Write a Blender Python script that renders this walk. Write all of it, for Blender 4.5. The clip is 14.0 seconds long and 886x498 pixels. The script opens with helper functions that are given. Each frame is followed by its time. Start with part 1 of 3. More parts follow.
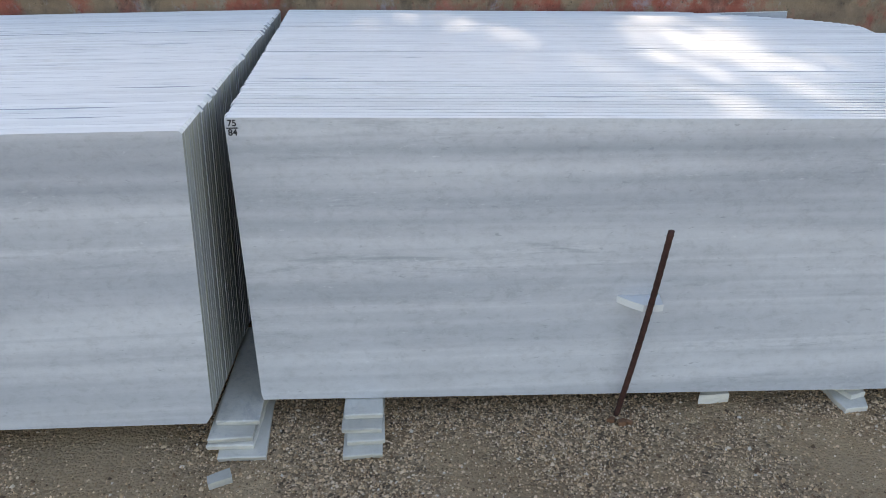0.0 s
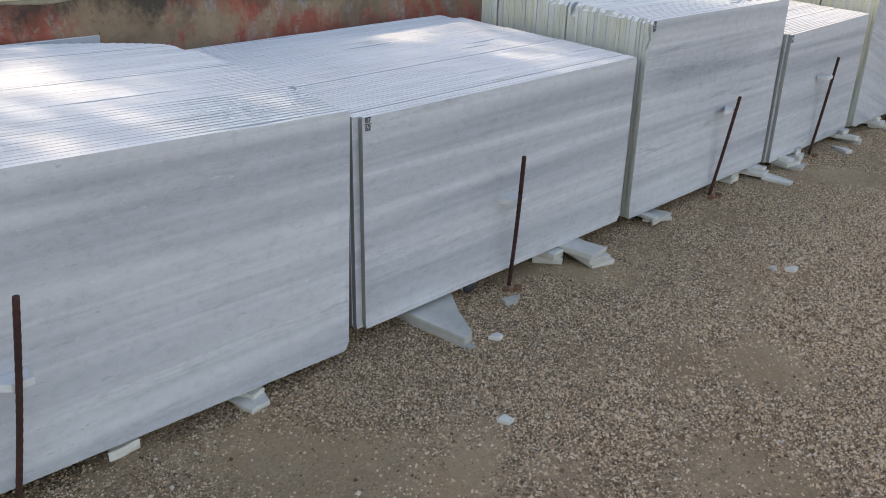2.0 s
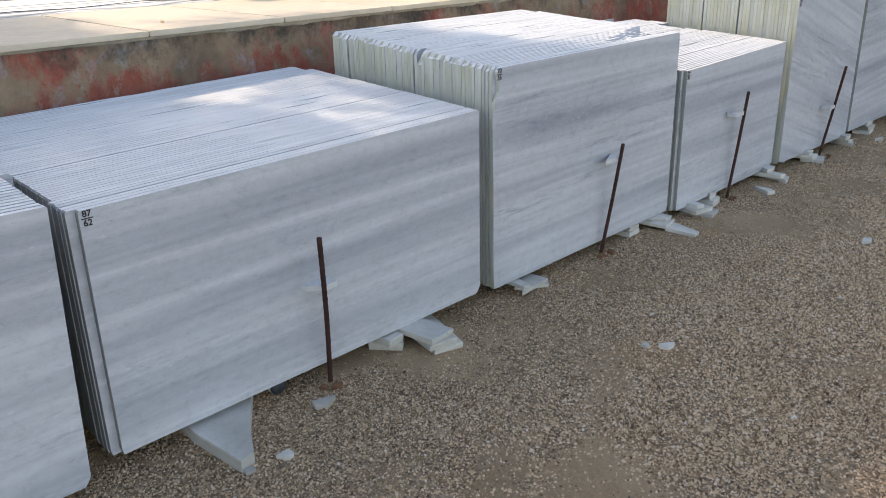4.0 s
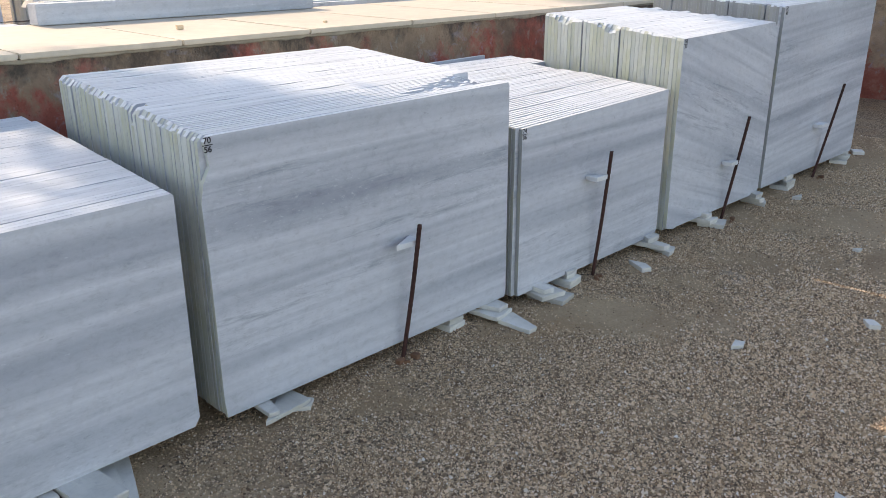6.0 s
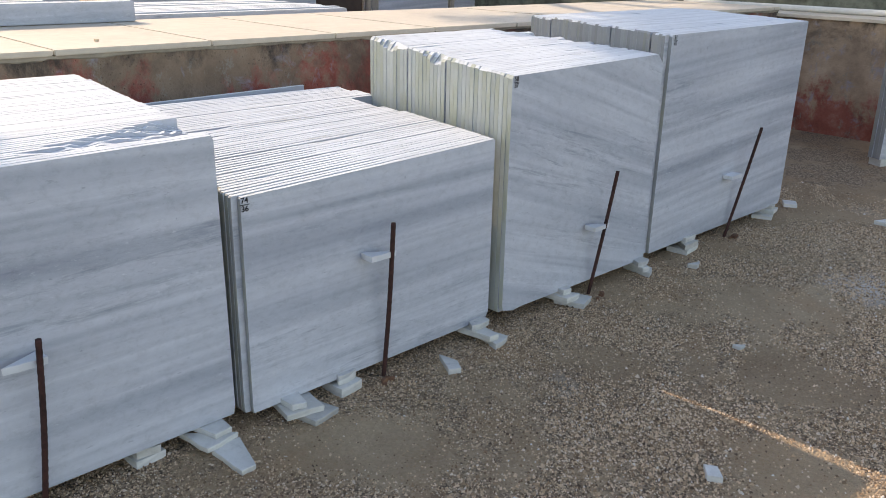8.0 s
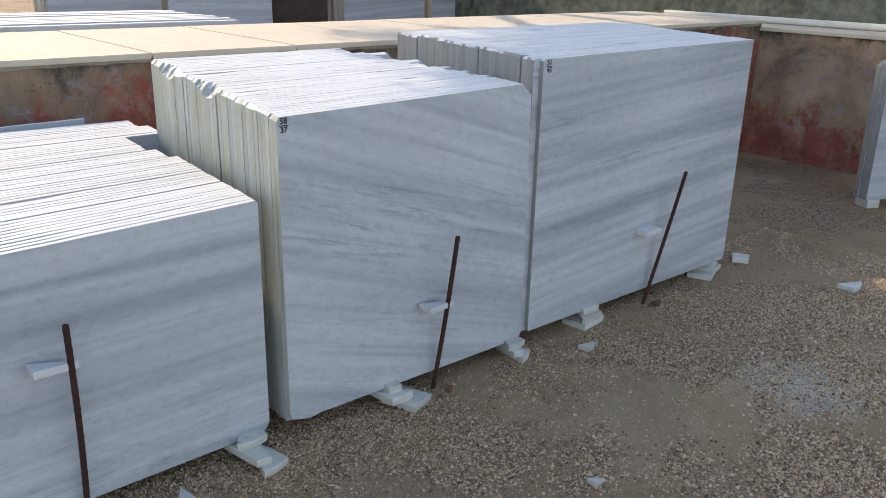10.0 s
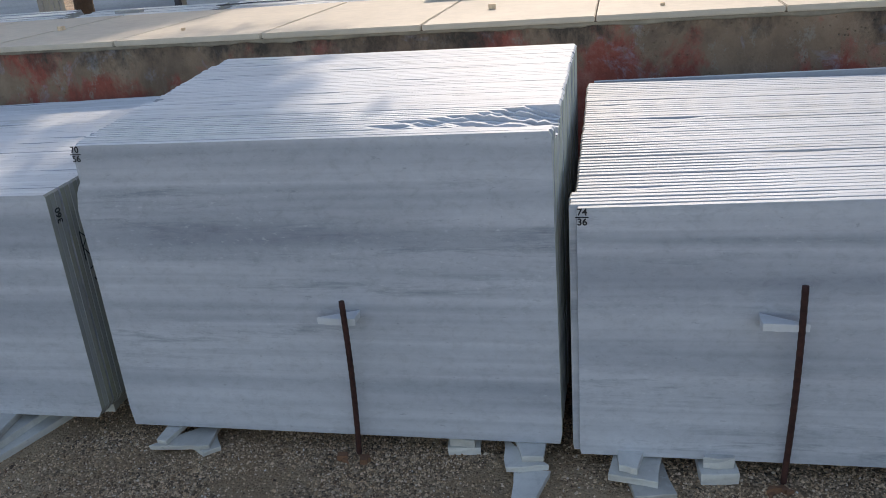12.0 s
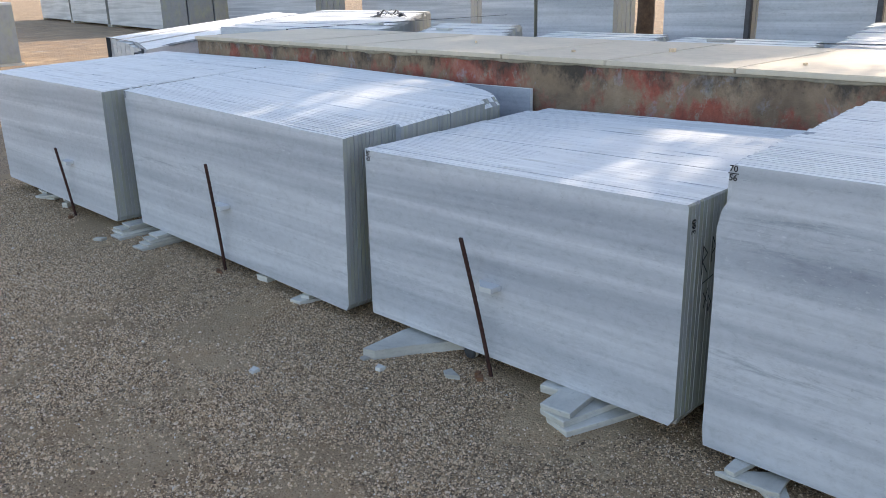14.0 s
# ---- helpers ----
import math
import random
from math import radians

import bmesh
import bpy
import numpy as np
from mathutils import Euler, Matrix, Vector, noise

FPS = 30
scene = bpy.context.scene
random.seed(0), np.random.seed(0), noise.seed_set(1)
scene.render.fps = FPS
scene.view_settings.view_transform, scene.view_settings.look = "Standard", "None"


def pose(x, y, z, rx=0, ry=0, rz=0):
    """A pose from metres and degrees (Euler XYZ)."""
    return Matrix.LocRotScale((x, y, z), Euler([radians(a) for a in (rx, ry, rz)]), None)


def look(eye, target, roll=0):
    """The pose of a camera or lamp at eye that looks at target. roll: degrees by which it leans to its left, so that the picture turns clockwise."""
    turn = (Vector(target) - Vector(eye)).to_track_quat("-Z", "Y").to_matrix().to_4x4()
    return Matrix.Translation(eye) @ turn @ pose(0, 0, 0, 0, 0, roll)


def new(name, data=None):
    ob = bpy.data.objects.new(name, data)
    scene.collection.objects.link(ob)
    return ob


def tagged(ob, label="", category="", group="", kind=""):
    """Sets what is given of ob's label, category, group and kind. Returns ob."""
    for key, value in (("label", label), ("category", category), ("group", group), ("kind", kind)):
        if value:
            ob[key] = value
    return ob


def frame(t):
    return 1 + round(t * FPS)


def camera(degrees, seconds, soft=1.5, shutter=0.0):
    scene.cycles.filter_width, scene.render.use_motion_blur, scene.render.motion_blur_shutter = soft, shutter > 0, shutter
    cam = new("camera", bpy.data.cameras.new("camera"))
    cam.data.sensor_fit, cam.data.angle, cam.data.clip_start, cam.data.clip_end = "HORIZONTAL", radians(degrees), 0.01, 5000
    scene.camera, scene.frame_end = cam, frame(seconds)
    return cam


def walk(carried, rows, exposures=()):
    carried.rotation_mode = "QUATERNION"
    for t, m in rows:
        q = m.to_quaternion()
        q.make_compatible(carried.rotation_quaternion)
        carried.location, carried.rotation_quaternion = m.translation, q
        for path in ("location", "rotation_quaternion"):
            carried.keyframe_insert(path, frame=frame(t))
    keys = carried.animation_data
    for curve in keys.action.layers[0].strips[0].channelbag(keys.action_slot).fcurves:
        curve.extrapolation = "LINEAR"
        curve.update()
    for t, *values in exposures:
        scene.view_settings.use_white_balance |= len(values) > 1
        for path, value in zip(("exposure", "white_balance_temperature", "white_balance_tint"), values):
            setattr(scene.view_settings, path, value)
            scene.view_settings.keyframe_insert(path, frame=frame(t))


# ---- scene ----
cam = camera(56.5, 14.0, soft=0.9)
PATH = [
    (0, (0.036, 0.035, 1.524), (0.102, 1.853, 0.693), -0.6),
    (0.5, (-0.005, 0.033, 1.532), (-0.179, 1.827, 0.665), -1.2),
    (1, (0.085, 0.074, 1.526), (0.376, 1.86, 0.676), 0.6),
    (1.1, (0.097, 0.077, 1.529), (0.518, 1.844, 0.691), 1.6),
    (1.5, (0.149, 0.121, 1.539), (1.05, 1.701, 0.707), 1.9),
    (2, (0.204, 0.096, 1.536), (1.503, 1.396, 0.748), 1.3),
    (2.5, (0.359, 0.01, 1.543), (1.697, 1.313, 0.828), -0.0),
    (2.7, (0.458, -0.046, 1.555), (1.786, 1.274, 0.854), -0.5),
    (4.8, (1.611, -0.064, 1.556), (2.885, 1.285, 0.809), -2.0),
    (5, (1.756, -0.104, 1.558), (3.011, 1.265, 0.814), -2.1),
    (5.5, (2.043, -0.136, 1.552), (3.297, 1.234, 0.811), -1.5),
    (6, (2.412, -0.061, 1.573), (3.735, 1.268, 0.879), -0.1),
    (6.5, (2.745, -0.046, 1.568), (4.033, 1.32, 0.878), -0.8),
    (7, (3.142, -0.133, 1.568), (4.37, 1.287, 0.879), -0.7),
    (7.5, (3.458, -0.181, 1.52), (4.685, 1.246, 0.843), -0.5),
    (8, (3.828, -0.076, 1.572), (5.14, 1.274, 0.896), 1.3),
    (8.2, (3.958, -0.058, 1.579), (5.291, 1.277, 0.914), 1.3),
    (10.3, (5.244, -0.004, 1.562), (6.443, 1.45, 0.892), 1.5),
    (10.5, (5.314, 0.023, 1.564), (6.395, 1.549, 0.856), 1.1),
    (11, (5.456, 0.026, 1.57), (6.117, 1.749, 0.798), -0.9),
    (11.5, (5.432, 0.067, 1.548), (5.544, 1.905, 0.768), -2.9),
    (12, (5.211, 0.08, 1.568), (4.798, 1.89, 0.825), -4.6),
    (12.5, (5.014, 0.008, 1.587), (4.191, 1.691, 0.887), -4.5),
    (13, (4.894, -0.063, 1.574), (3.797, 1.473, 0.915), -3.2),
    (13.5, (4.801, -0.125, 1.572), (3.498, 1.256, 0.945), -2.2),
    (14, (4.769, -0.141, 1.57), (3.405, 1.185, 0.953), -1.3),
]
EXPOSURES = [
    (0, 1.61, 8200, 16), (1.0, 1.54, 8150, 16), (2.0, 1.48, 8500, 18), (2.5, 1.43, 8500, 18), (5, 1.47, 8000, 17), (8, 1.32, 7800, 17),
    (10.5, 1.22, 7700, 16), (11.25, 0.88, 7500, 16), (11.5, 0.80, 7450, 16), (12.0, 0.75, 7300, 16), (12.5, 0.90, 7000, 15), (14, 1.44, 7350, 15),
]
walk(cam, [(t, look(eye, target, roll)) for t, eye, target, roll in PATH], EXPOSURES)

# ---- light ----
SUN = Vector((-0.14, 1.85, 1.0)).normalized()
world = bpy.data.worlds.new("world")
scene.world = world
world.use_nodes = True
wn = world.node_tree.nodes
sky = wn.new("ShaderNodeTexSky")
sky.sky_type, sky.sun_disc = "NISHITA", False
sky.sun_elevation = math.asin(SUN.z)
sky.sun_rotation = math.atan2(SUN.x, SUN.y)
sky.air_density, sky.dust_density, sky.ozone_density = 1.0, 1.0, 1.0
wn["Background"].inputs["Strength"].default_value = 0.15
world.node_tree.links.new(sky.outputs[0], wn["Background"].inputs["Color"])
sun = new("sun", bpy.data.lights.new("sun", "SUN"))
sun.data.energy, sun.data.angle, sun.data.color = 2.1, radians(0.55), (1.0, 0.93, 0.82)
sun.matrix_world = look(SUN * 30, (0, 0, 0))


# ---- materials ----
class Mat:
    """A node material in short form."""

    def __init__(self, name, rough=0.6, metal=0.0):
        self.m = bpy.data.materials.new(name)
        self.m.use_nodes = True
        self.t = self.m.node_tree
        self.b = self.t.nodes["Principled BSDF"]
        self.b.inputs["Roughness"].default_value = rough
        self.b.inputs["Metallic"].default_value = metal
        self.tc = self.t.nodes.new("ShaderNodeTexCoord")
        self.oi = self.t.nodes.new("ShaderNodeObjectInfo")

    def put(self, sock, v):
        if isinstance(v, bpy.types.NodeSocket):
            self.t.links.new(v, sock)
        else:
            sock.default_value = v

    def coords(self, scale=(1, 1, 1), vary=0.0, rot=(0, 0, 0)):
        mp = self.t.nodes.new("ShaderNodeMapping")
        if any(rot):
            turn = self.t.nodes.new("ShaderNodeMapping")
            self.t.links.new(self.tc.outputs["Object"], turn.inputs["Vector"])
            turn.inputs["Rotation"].default_value = [radians(a) for a in rot]
            self.t.links.new(turn.outputs[0], mp.inputs["Vector"])
        else:
            self.t.links.new(self.tc.outputs["Object"], mp.inputs["Vector"])
        mp.inputs["Scale"].default_value = scale
        if vary:
            self.put(mp.inputs["Location"], self.math("MULTIPLY", self.oi.outputs["Random"], vary))
        return mp.outputs[0]

    def noise(self, vec, scale, detail=4.0, rough=0.55, warp=0.0):
        n = self.t.nodes.new("ShaderNodeTexNoise")
        self.put(n.inputs["Vector"], vec)
        n.inputs["Scale"].default_value = scale
        n.inputs["Detail"].default_value = detail
        n.inputs["Roughness"].default_value = rough
        n.inputs["Distortion"].default_value = warp
        return n.outputs["Fac"]

    def cells(self, vec, scale, out="Distance"):
        n = self.t.nodes.new("ShaderNodeTexVoronoi")
        self.put(n.inputs["Vector"], vec)
        n.inputs["Scale"].default_value = scale
        return n.outputs[out]

    def math(self, op, a, b=0.0):
        n = self.t.nodes.new("ShaderNodeMath")
        n.operation = op
        self.put(n.inputs[0], a)
        self.put(n.inputs[1], b)
        return n.outputs[0]

    def ramp(self, fac, *stops):
        n = self.t.nodes.new("ShaderNodeValToRGB")
        e = n.color_ramp.elements
        while len(e) < len(stops):
            e.new(0.5)
        for el, (p, c) in zip(e, stops):
            el.position = p
            el.color = (c, c, c, 1) if isinstance(c, (int, float)) else (*c, 1)
        self.put(n.inputs[0], fac)
        return n.outputs[0]

    def mix(self, fac, a, b, kind="MIX"):
        n = self.t.nodes.new("ShaderNodeMix")
        n.data_type, n.blend_type = "RGBA", kind
        n.clamp_factor = True
        self.put(n.inputs[0], fac)
        for sock, v in ((n.inputs[6], a), (n.inputs[7], b)):
            self.put(sock, (*v, 1) if isinstance(v, tuple) else v)
        return n.outputs[2]

    def split(self, vec):
        n = self.t.nodes.new("ShaderNodeSeparateXYZ")
        self.put(n.inputs[0], vec)
        return n.outputs

    def colour(self, v):
        self.put(self.b.inputs["Base Color"], (*v, 1) if isinstance(v, tuple) else v)
        return self

    def bump(self, height, strength=0.3, dist=0.01):
        n = self.t.nodes.new("ShaderNodeBump")
        n.inputs["Strength"].default_value = strength
        n.inputs["Distance"].default_value = dist
        self.put(n.inputs["Height"], height)
        self.put(self.b.inputs["Normal"], n.outputs[0])
        return self

    def rough(self, v):
        self.put(self.b.inputs["Roughness"], v)
        return self


def marble(name, seed, tilt=0.0, low=(0.30, 0.322, 0.368), mid=(0.42, 0.442, 0.485), high=(0.545, 0.562, 0.60), veins=0.5):
    m = Mat(name, 0.45)
    band = m.noise(m.coords((0.22, 0.5, 6.5), 3.0, (0, tilt, 0)), 1.0 + seed * 0.07, 3, 0.5, 0.35)
    c = m.ramp(band, (0.30, low), (0.44, mid), (0.56, high), (0.70, mid))
    thin = m.noise(m.coords((0.5, 1.0, 34.0), 7.0, (0, tilt, 0)), 1.0, 4, 0.55, 0.5)
    c = m.mix(m.ramp(thin, (0.36, 0.22), (0.50, 0.0)), c, low)
    c = m.mix(m.ramp(thin, (0.56, 0.0), (0.68, 0.18)), c, high)
    vein = m.noise(m.coords((2.0, 2.0, 22.0), 5.0, (0, tilt, 0)), 1.5, 7, 0.70, 0.5)
    where = m.ramp(m.noise(m.coords((0.45, 0.5, 6.0), 6.0, (0, tilt, 0)), 1.3, 3, 0.5, 0.2), (0.48, 0.0), (0.60, 1.0))
    c = m.mix(m.math("MULTIPLY", m.ramp(vein, (0.33, veins), (0.46, 0.0)), where), c, (0.22, 0.245, 0.29))
    mottle = m.noise(m.coords((22, 22, 60.0), 5.0, (0, tilt, 0)), 1.3, 5, 0.72, 0.3)
    c = m.mix(m.math("MULTIPLY", m.ramp(mottle, (0.34, 0.30), (0.46, 0.0)), where), c, (0.26, 0.29, 0.32))
    c = m.mix(m.math("MULTIPLY", m.ramp(mottle, (0.60, 0.0), (0.70, 0.5)), where), c, (0.66, 0.68, 0.70))
    grain = m.noise(m.coords((22, 22, 36.0), 9.0, (0, tilt, 0)), 1.0, 8, 0.8, 0.4)
    c = m.mix(1.0, c, m.ramp(grain, (0.34, 0.85), (0.48, 0.985), (0.66, 1.06)), "MULTIPLY")
    fleck = m.noise(m.coords((14, 14, 38.0), 6.0, (0, tilt, 0)), 1.7, 6, 0.7, 0.3)
    c = m.mix(m.ramp(fleck, (0.30, 0.5), (0.37, 0.0)), c, (0.21, 0.23, 0.26))
    c = m.mix(m.ramp(fleck, (0.65, 0.0), (0.72, 0.45)), c, (0.70, 0.72, 0.74))
    cloud = m.noise(m.coords((1, 1, 1.6), 4.0), 1.6, 4, 0.6, 0.3)
    c = m.mix(1.0, c, m.ramp(cloud, (0.3, 0.93), (0.7, 1.05)), "MULTIPLY")
    m.colour(c)
    m.rough(m.ramp(mottle, (0.3, 0.52), (0.7, 0.40)))
    return m.bump(m.noise(m.coords(), 90, 4, 0.7), 0.10, 0.002).m


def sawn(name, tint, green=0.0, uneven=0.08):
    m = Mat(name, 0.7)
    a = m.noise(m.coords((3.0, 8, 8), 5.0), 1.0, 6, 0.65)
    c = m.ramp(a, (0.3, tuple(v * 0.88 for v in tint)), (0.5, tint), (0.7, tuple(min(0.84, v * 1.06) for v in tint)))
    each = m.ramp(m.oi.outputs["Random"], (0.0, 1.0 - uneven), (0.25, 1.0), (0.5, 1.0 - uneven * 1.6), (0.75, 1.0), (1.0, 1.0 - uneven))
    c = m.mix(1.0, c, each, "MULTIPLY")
    dirt = m.noise(m.coords((3, 9, 3), 2.0), 1.8, 6, 0.7)
    c = m.mix(m.ramp(dirt, (0.56, 0.0), (0.76, 0.5)), c, (0.34, 0.33, 0.27))
    if green:
        moss = m.noise(m.coords((2.0, 3.0, 1.5), 1.0), 1.6, 5, 0.65)
        c = m.mix(m.ramp(moss, (0.46, 0.0), (0.68, green)), c, (0.40, 0.40, 0.20))
    m.colour(c)
    return m.bump(m.noise(m.coords((40, 40, 90)), 1.0, 4, 0.7), 0.15, 0.003).m


FACES = [marble("marble_%d" % i, i, t, veins=v) for i, (t, v) in enumerate(((1.0, 0.35), (0.0, 0.5), (1.0, 0.35), (0.5, 0.65), (1.0, 0.65), (-18.0, 0.7), (3.0, 0.6)))]
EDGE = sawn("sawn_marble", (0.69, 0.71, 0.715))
# END is toned down from EDGE to paint the sides' shade; green is algae.
END = sawn("shade_darkened_slab_end", (0.32, 0.33, 0.335), 0.35, 0.14)
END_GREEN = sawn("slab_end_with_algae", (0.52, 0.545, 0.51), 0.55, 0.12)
CHIP = marble("marble_offcut", 7, 10.0, (0.36, 0.35, 0.32), (0.54, 0.53, 0.49), (0.68, 0.67, 0.63))


CHIP_WHITE = sawn("fresh_marble_offcut", (0.66, 0.67, 0.68))


def ground_mat():
    m = Mat("gravel_ground", 0.95)
    big = m.noise(m.coords(), 1.1, 6, 0.6, 0.3)
    c = m.ramp(big, (0.32, (0.30, 0.195, 0.11)), (0.5, (0.41, 0.285, 0.17)), (0.68, (0.54, 0.395, 0.245)))
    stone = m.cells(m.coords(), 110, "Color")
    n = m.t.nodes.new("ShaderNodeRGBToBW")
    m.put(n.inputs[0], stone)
    # Fine grit; its dark tones also paint the shade in crevices between dense stones.
    grit_gap_shade = m.ramp(n.outputs[0], (0.1, (0.06, 0.04, 0.025)), (0.5, (0.27, 0.185, 0.115)), (0.85, (0.47, 0.34, 0.225)), (1.0, (0.62, 0.48, 0.34)))
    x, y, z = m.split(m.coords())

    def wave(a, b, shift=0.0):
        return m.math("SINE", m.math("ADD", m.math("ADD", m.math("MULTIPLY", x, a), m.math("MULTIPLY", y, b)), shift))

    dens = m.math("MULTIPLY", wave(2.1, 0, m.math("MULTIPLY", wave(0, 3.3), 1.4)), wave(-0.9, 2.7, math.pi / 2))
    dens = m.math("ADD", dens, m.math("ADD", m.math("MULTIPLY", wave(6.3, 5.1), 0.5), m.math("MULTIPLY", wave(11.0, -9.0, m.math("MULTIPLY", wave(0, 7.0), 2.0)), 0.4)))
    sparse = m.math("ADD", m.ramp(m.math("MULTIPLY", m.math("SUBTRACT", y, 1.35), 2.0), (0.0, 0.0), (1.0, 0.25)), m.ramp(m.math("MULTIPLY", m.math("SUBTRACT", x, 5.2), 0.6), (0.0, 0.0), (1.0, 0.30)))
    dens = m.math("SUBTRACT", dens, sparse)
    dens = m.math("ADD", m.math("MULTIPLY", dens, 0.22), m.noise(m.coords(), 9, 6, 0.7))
    c = m.mix(m.ramp(dens, (0.30, 0.2), (0.46, 0.92)), c, grit_gap_shade)
    rust = m.noise(m.coords(), 2.3, 4, 0.6)
    c = m.mix(m.ramp(rust, (0.52, 0.0), (0.72, 0.5)), c, (0.42, 0.245, 0.125))
    pale = m.noise(m.coords((1, 1, 1)), 0.9, 5, 0.6, 0.5)
    c = m.mix(m.ramp(pale, (0.64, 0.0), (0.72, 0.4)), c, (0.47, 0.43, 0.37))
    spot = m.t.nodes.new("ShaderNodeVectorMath")
    spot.operation = "DISTANCE"
    m.put(spot.inputs[0], m.coords())
    spot.inputs[1].default_value = (8.15, 1.2, 0)
    d = m.math("ADD", spot.outputs["Value"], m.math("MULTIPLY", m.noise(m.coords(), 6, 6, 0.7), 0.5))
    c = m.mix(m.ramp(d, (0.30, 0.8), (0.52, 0.0)), c, (0.62, 0.60, 0.57))
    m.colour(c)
    h = m.math("ADD", m.math("MULTIPLY", m.cells(m.coords(), 110), -0.5), m.noise(m.coords(), 30, 6, 0.7))
    return m.bump(h, 1.0, 0.018).m


def stone_mat():
    m = Mat("gravel_stone", 0.85)
    g = m.t.nodes.new("ShaderNodeNewGeometry")
    r = g.outputs["Random Per Island"]
    c = m.ramp(r, (0.0, (0.08, 0.045, 0.025)), (0.2, (0.28, 0.165, 0.085)), (0.5, (0.64, 0.43, 0.25)), (0.85, (0.81, 0.60, 0.39)), (0.985, (0.80, 0.66, 0.50)), (1.0, (0.78, 0.74, 0.66)))
    m.colour(m.mix(m.ramp(m.noise(m.coords(), 60, 3), (0.4, 0.0), (0.7, 0.35)), c, (0.20, 0.135, 0.085)))
    return m.m


def concrete_paint(name="old_red_painted_concrete", amount=0.0, fade=0.42, pale=1.0):
    m = Mat(name, 0.85)
    co = m.coords()
    base = m.ramp(m.noise(co, 3.0, 7, 0.65), *[(p, tuple(v * pale for v in q)) for p, q in ((0.3, (0.14, 0.095, 0.065)), (0.5, (0.26, 0.18, 0.12)), (0.7, (0.36, 0.26, 0.18)))])
    x, y, z = m.split(m.tc.outputs["Object"])
    low = m.ramp(z, (0.45, 0.19), (1.0, -0.10))
    zn = m.math("MULTIPLY", m.math("SUBTRACT", 0.98, z), fade)
    wide = m.noise(m.coords((1.3, 1.3, 0.9)), 2.2, 7, 0.68, 0.2)
    k = m.math("ADD", m.math("ADD", wide, zn), amount)
    red = m.ramp(m.noise(m.coords(), 7.0, 6, 0.7), (0.3, (0.20, 0.035, 0.025)), (0.5, (0.34, 0.075, 0.05)), (0.68, (0.42, 0.18, 0.14)))
    c = m.mix(m.ramp(k, (0.47, 0.0), (0.55, 0.85)), base, red)
    worn = m.noise(m.coords((1, 1, 0.7)), 9.0, 8, 0.75)
    c = m.mix(m.ramp(worn, (0.58, 0.0), (0.64, 0.7)), c, (0.30, 0.27, 0.22))
    blue = m.noise(m.coords((1.2, 1.2, 1)), 5.0, 7, 0.7, 0.5)
    c = m.mix(m.ramp(blue, (0.57, 0.0), (0.66, 0.6)), c, (0.33, 0.32, 0.37))
    drip = m.noise(m.coords((1.5, 1.5, 0.9)), 2.2, 8, 0.72, 0.2)
    top = m.math("MULTIPLY", m.math("SUBTRACT", z, 0.98), 1.3)
    c = m.mix(m.ramp(m.math("ADD", drip, top), (0.58, 0.0), (0.72, 0.92)), c, (0.04, 0.034, 0.028))
    pit = m.cells(m.coords(), 38)
    grime = m.noise(m.coords(), 1.4, 8, 0.75, 0.6)
    c = m.mix(m.ramp(grime, (0.50, 0.0), (0.66, 0.7)), c, (0.085, 0.06, 0.045))
    pocked = m.ramp(m.noise(m.coords(), 3.7, 5, 0.7), (0.50, 0.0), (0.62, 1.0))
    c = m.mix(m.math("MULTIPLY", m.ramp(pit, (0.06, 0.75), (0.15, 0.0)), pocked), c, (0.07, 0.06, 0.045))
    m.colour(c)
    h = m.math("ADD", m.noise(m.coords(), 26, 7, 0.7), m.math("MULTIPLY", m.ramp(pit, (0.08, 0.0), (0.22, 1.0)), 0.5))
    return m.bump(h, 0.7, 0.012).m


def plain(name, c, rough=0.8, scale=20, amount=0.25, bump=0.2, metal=0.0, dist=0.004):
    m = Mat(name, rough, metal)
    a = m.noise(m.coords((1, 1, 1), 3.0), scale, 6, 0.65)
    b = m.noise(m.coords((1, 1, 1), 3.0), scale * 0.12, 5, 0.6)
    f = m.math("ADD", m.math("MULTIPLY", a, 0.5), m.math("MULTIPLY", b, 0.5))
    lo, hi = tuple(v * (1 - amount) for v in c), tuple(min(0.9, v * (1 + amount)) for v in c)
    m.colour(m.ramp(f, (0.36, lo), (0.5, c), (0.64, hi)))
    return m.bump(a, bump, dist).m


GROUND, STONE, PAINTED, PAINTED_END = ground_mat(), stone_mat(), concrete_paint(), concrete_paint("tan_concrete_with_red_remnants", -0.36, 0.62, 1.6)
CREAM = plain("cream_cement_cap", (0.60, 0.52, 0.41), 0.8, 14, 0.10, 0.25)
CONCRETE = plain("grey_concrete", (0.30, 0.26, 0.20), 0.9, 12, 0.35, 0.5)
RUST = plain("rusty_iron", (0.055, 0.022, 0.018), 0.75, 60, 0.5, 0.6, 0.3)
INK = plain("black_marker_ink", (0.012, 0.012, 0.018), 0.5, 40, 0.1, 0.0)
STRAP = plain("dark_plastic_strap", (0.03, 0.035, 0.045), 0.5, 30, 0.3, 0.1)
BARK = plain("tree_bark", (0.06, 0.042, 0.03), 0.9, 16, 0.5, 0.9, 0.0, 0.02)
LEAF = plain("tree_leaf", (0.06, 0.09, 0.03), 0.6, 5, 0.3, 0.0)
DARK = plain("dark_brown_timber", (0.06, 0.04, 0.03), 0.9, 10, 0.4, 0.3)
CLOD = plain("rust_stained_earth", (0.20, 0.10, 0.055), 0.95, 30, 0.4, 0.5)
MOSS = plain("mossy_wall", (0.16, 0.17, 0.13), 0.95, 9, 0.7, 0.6)
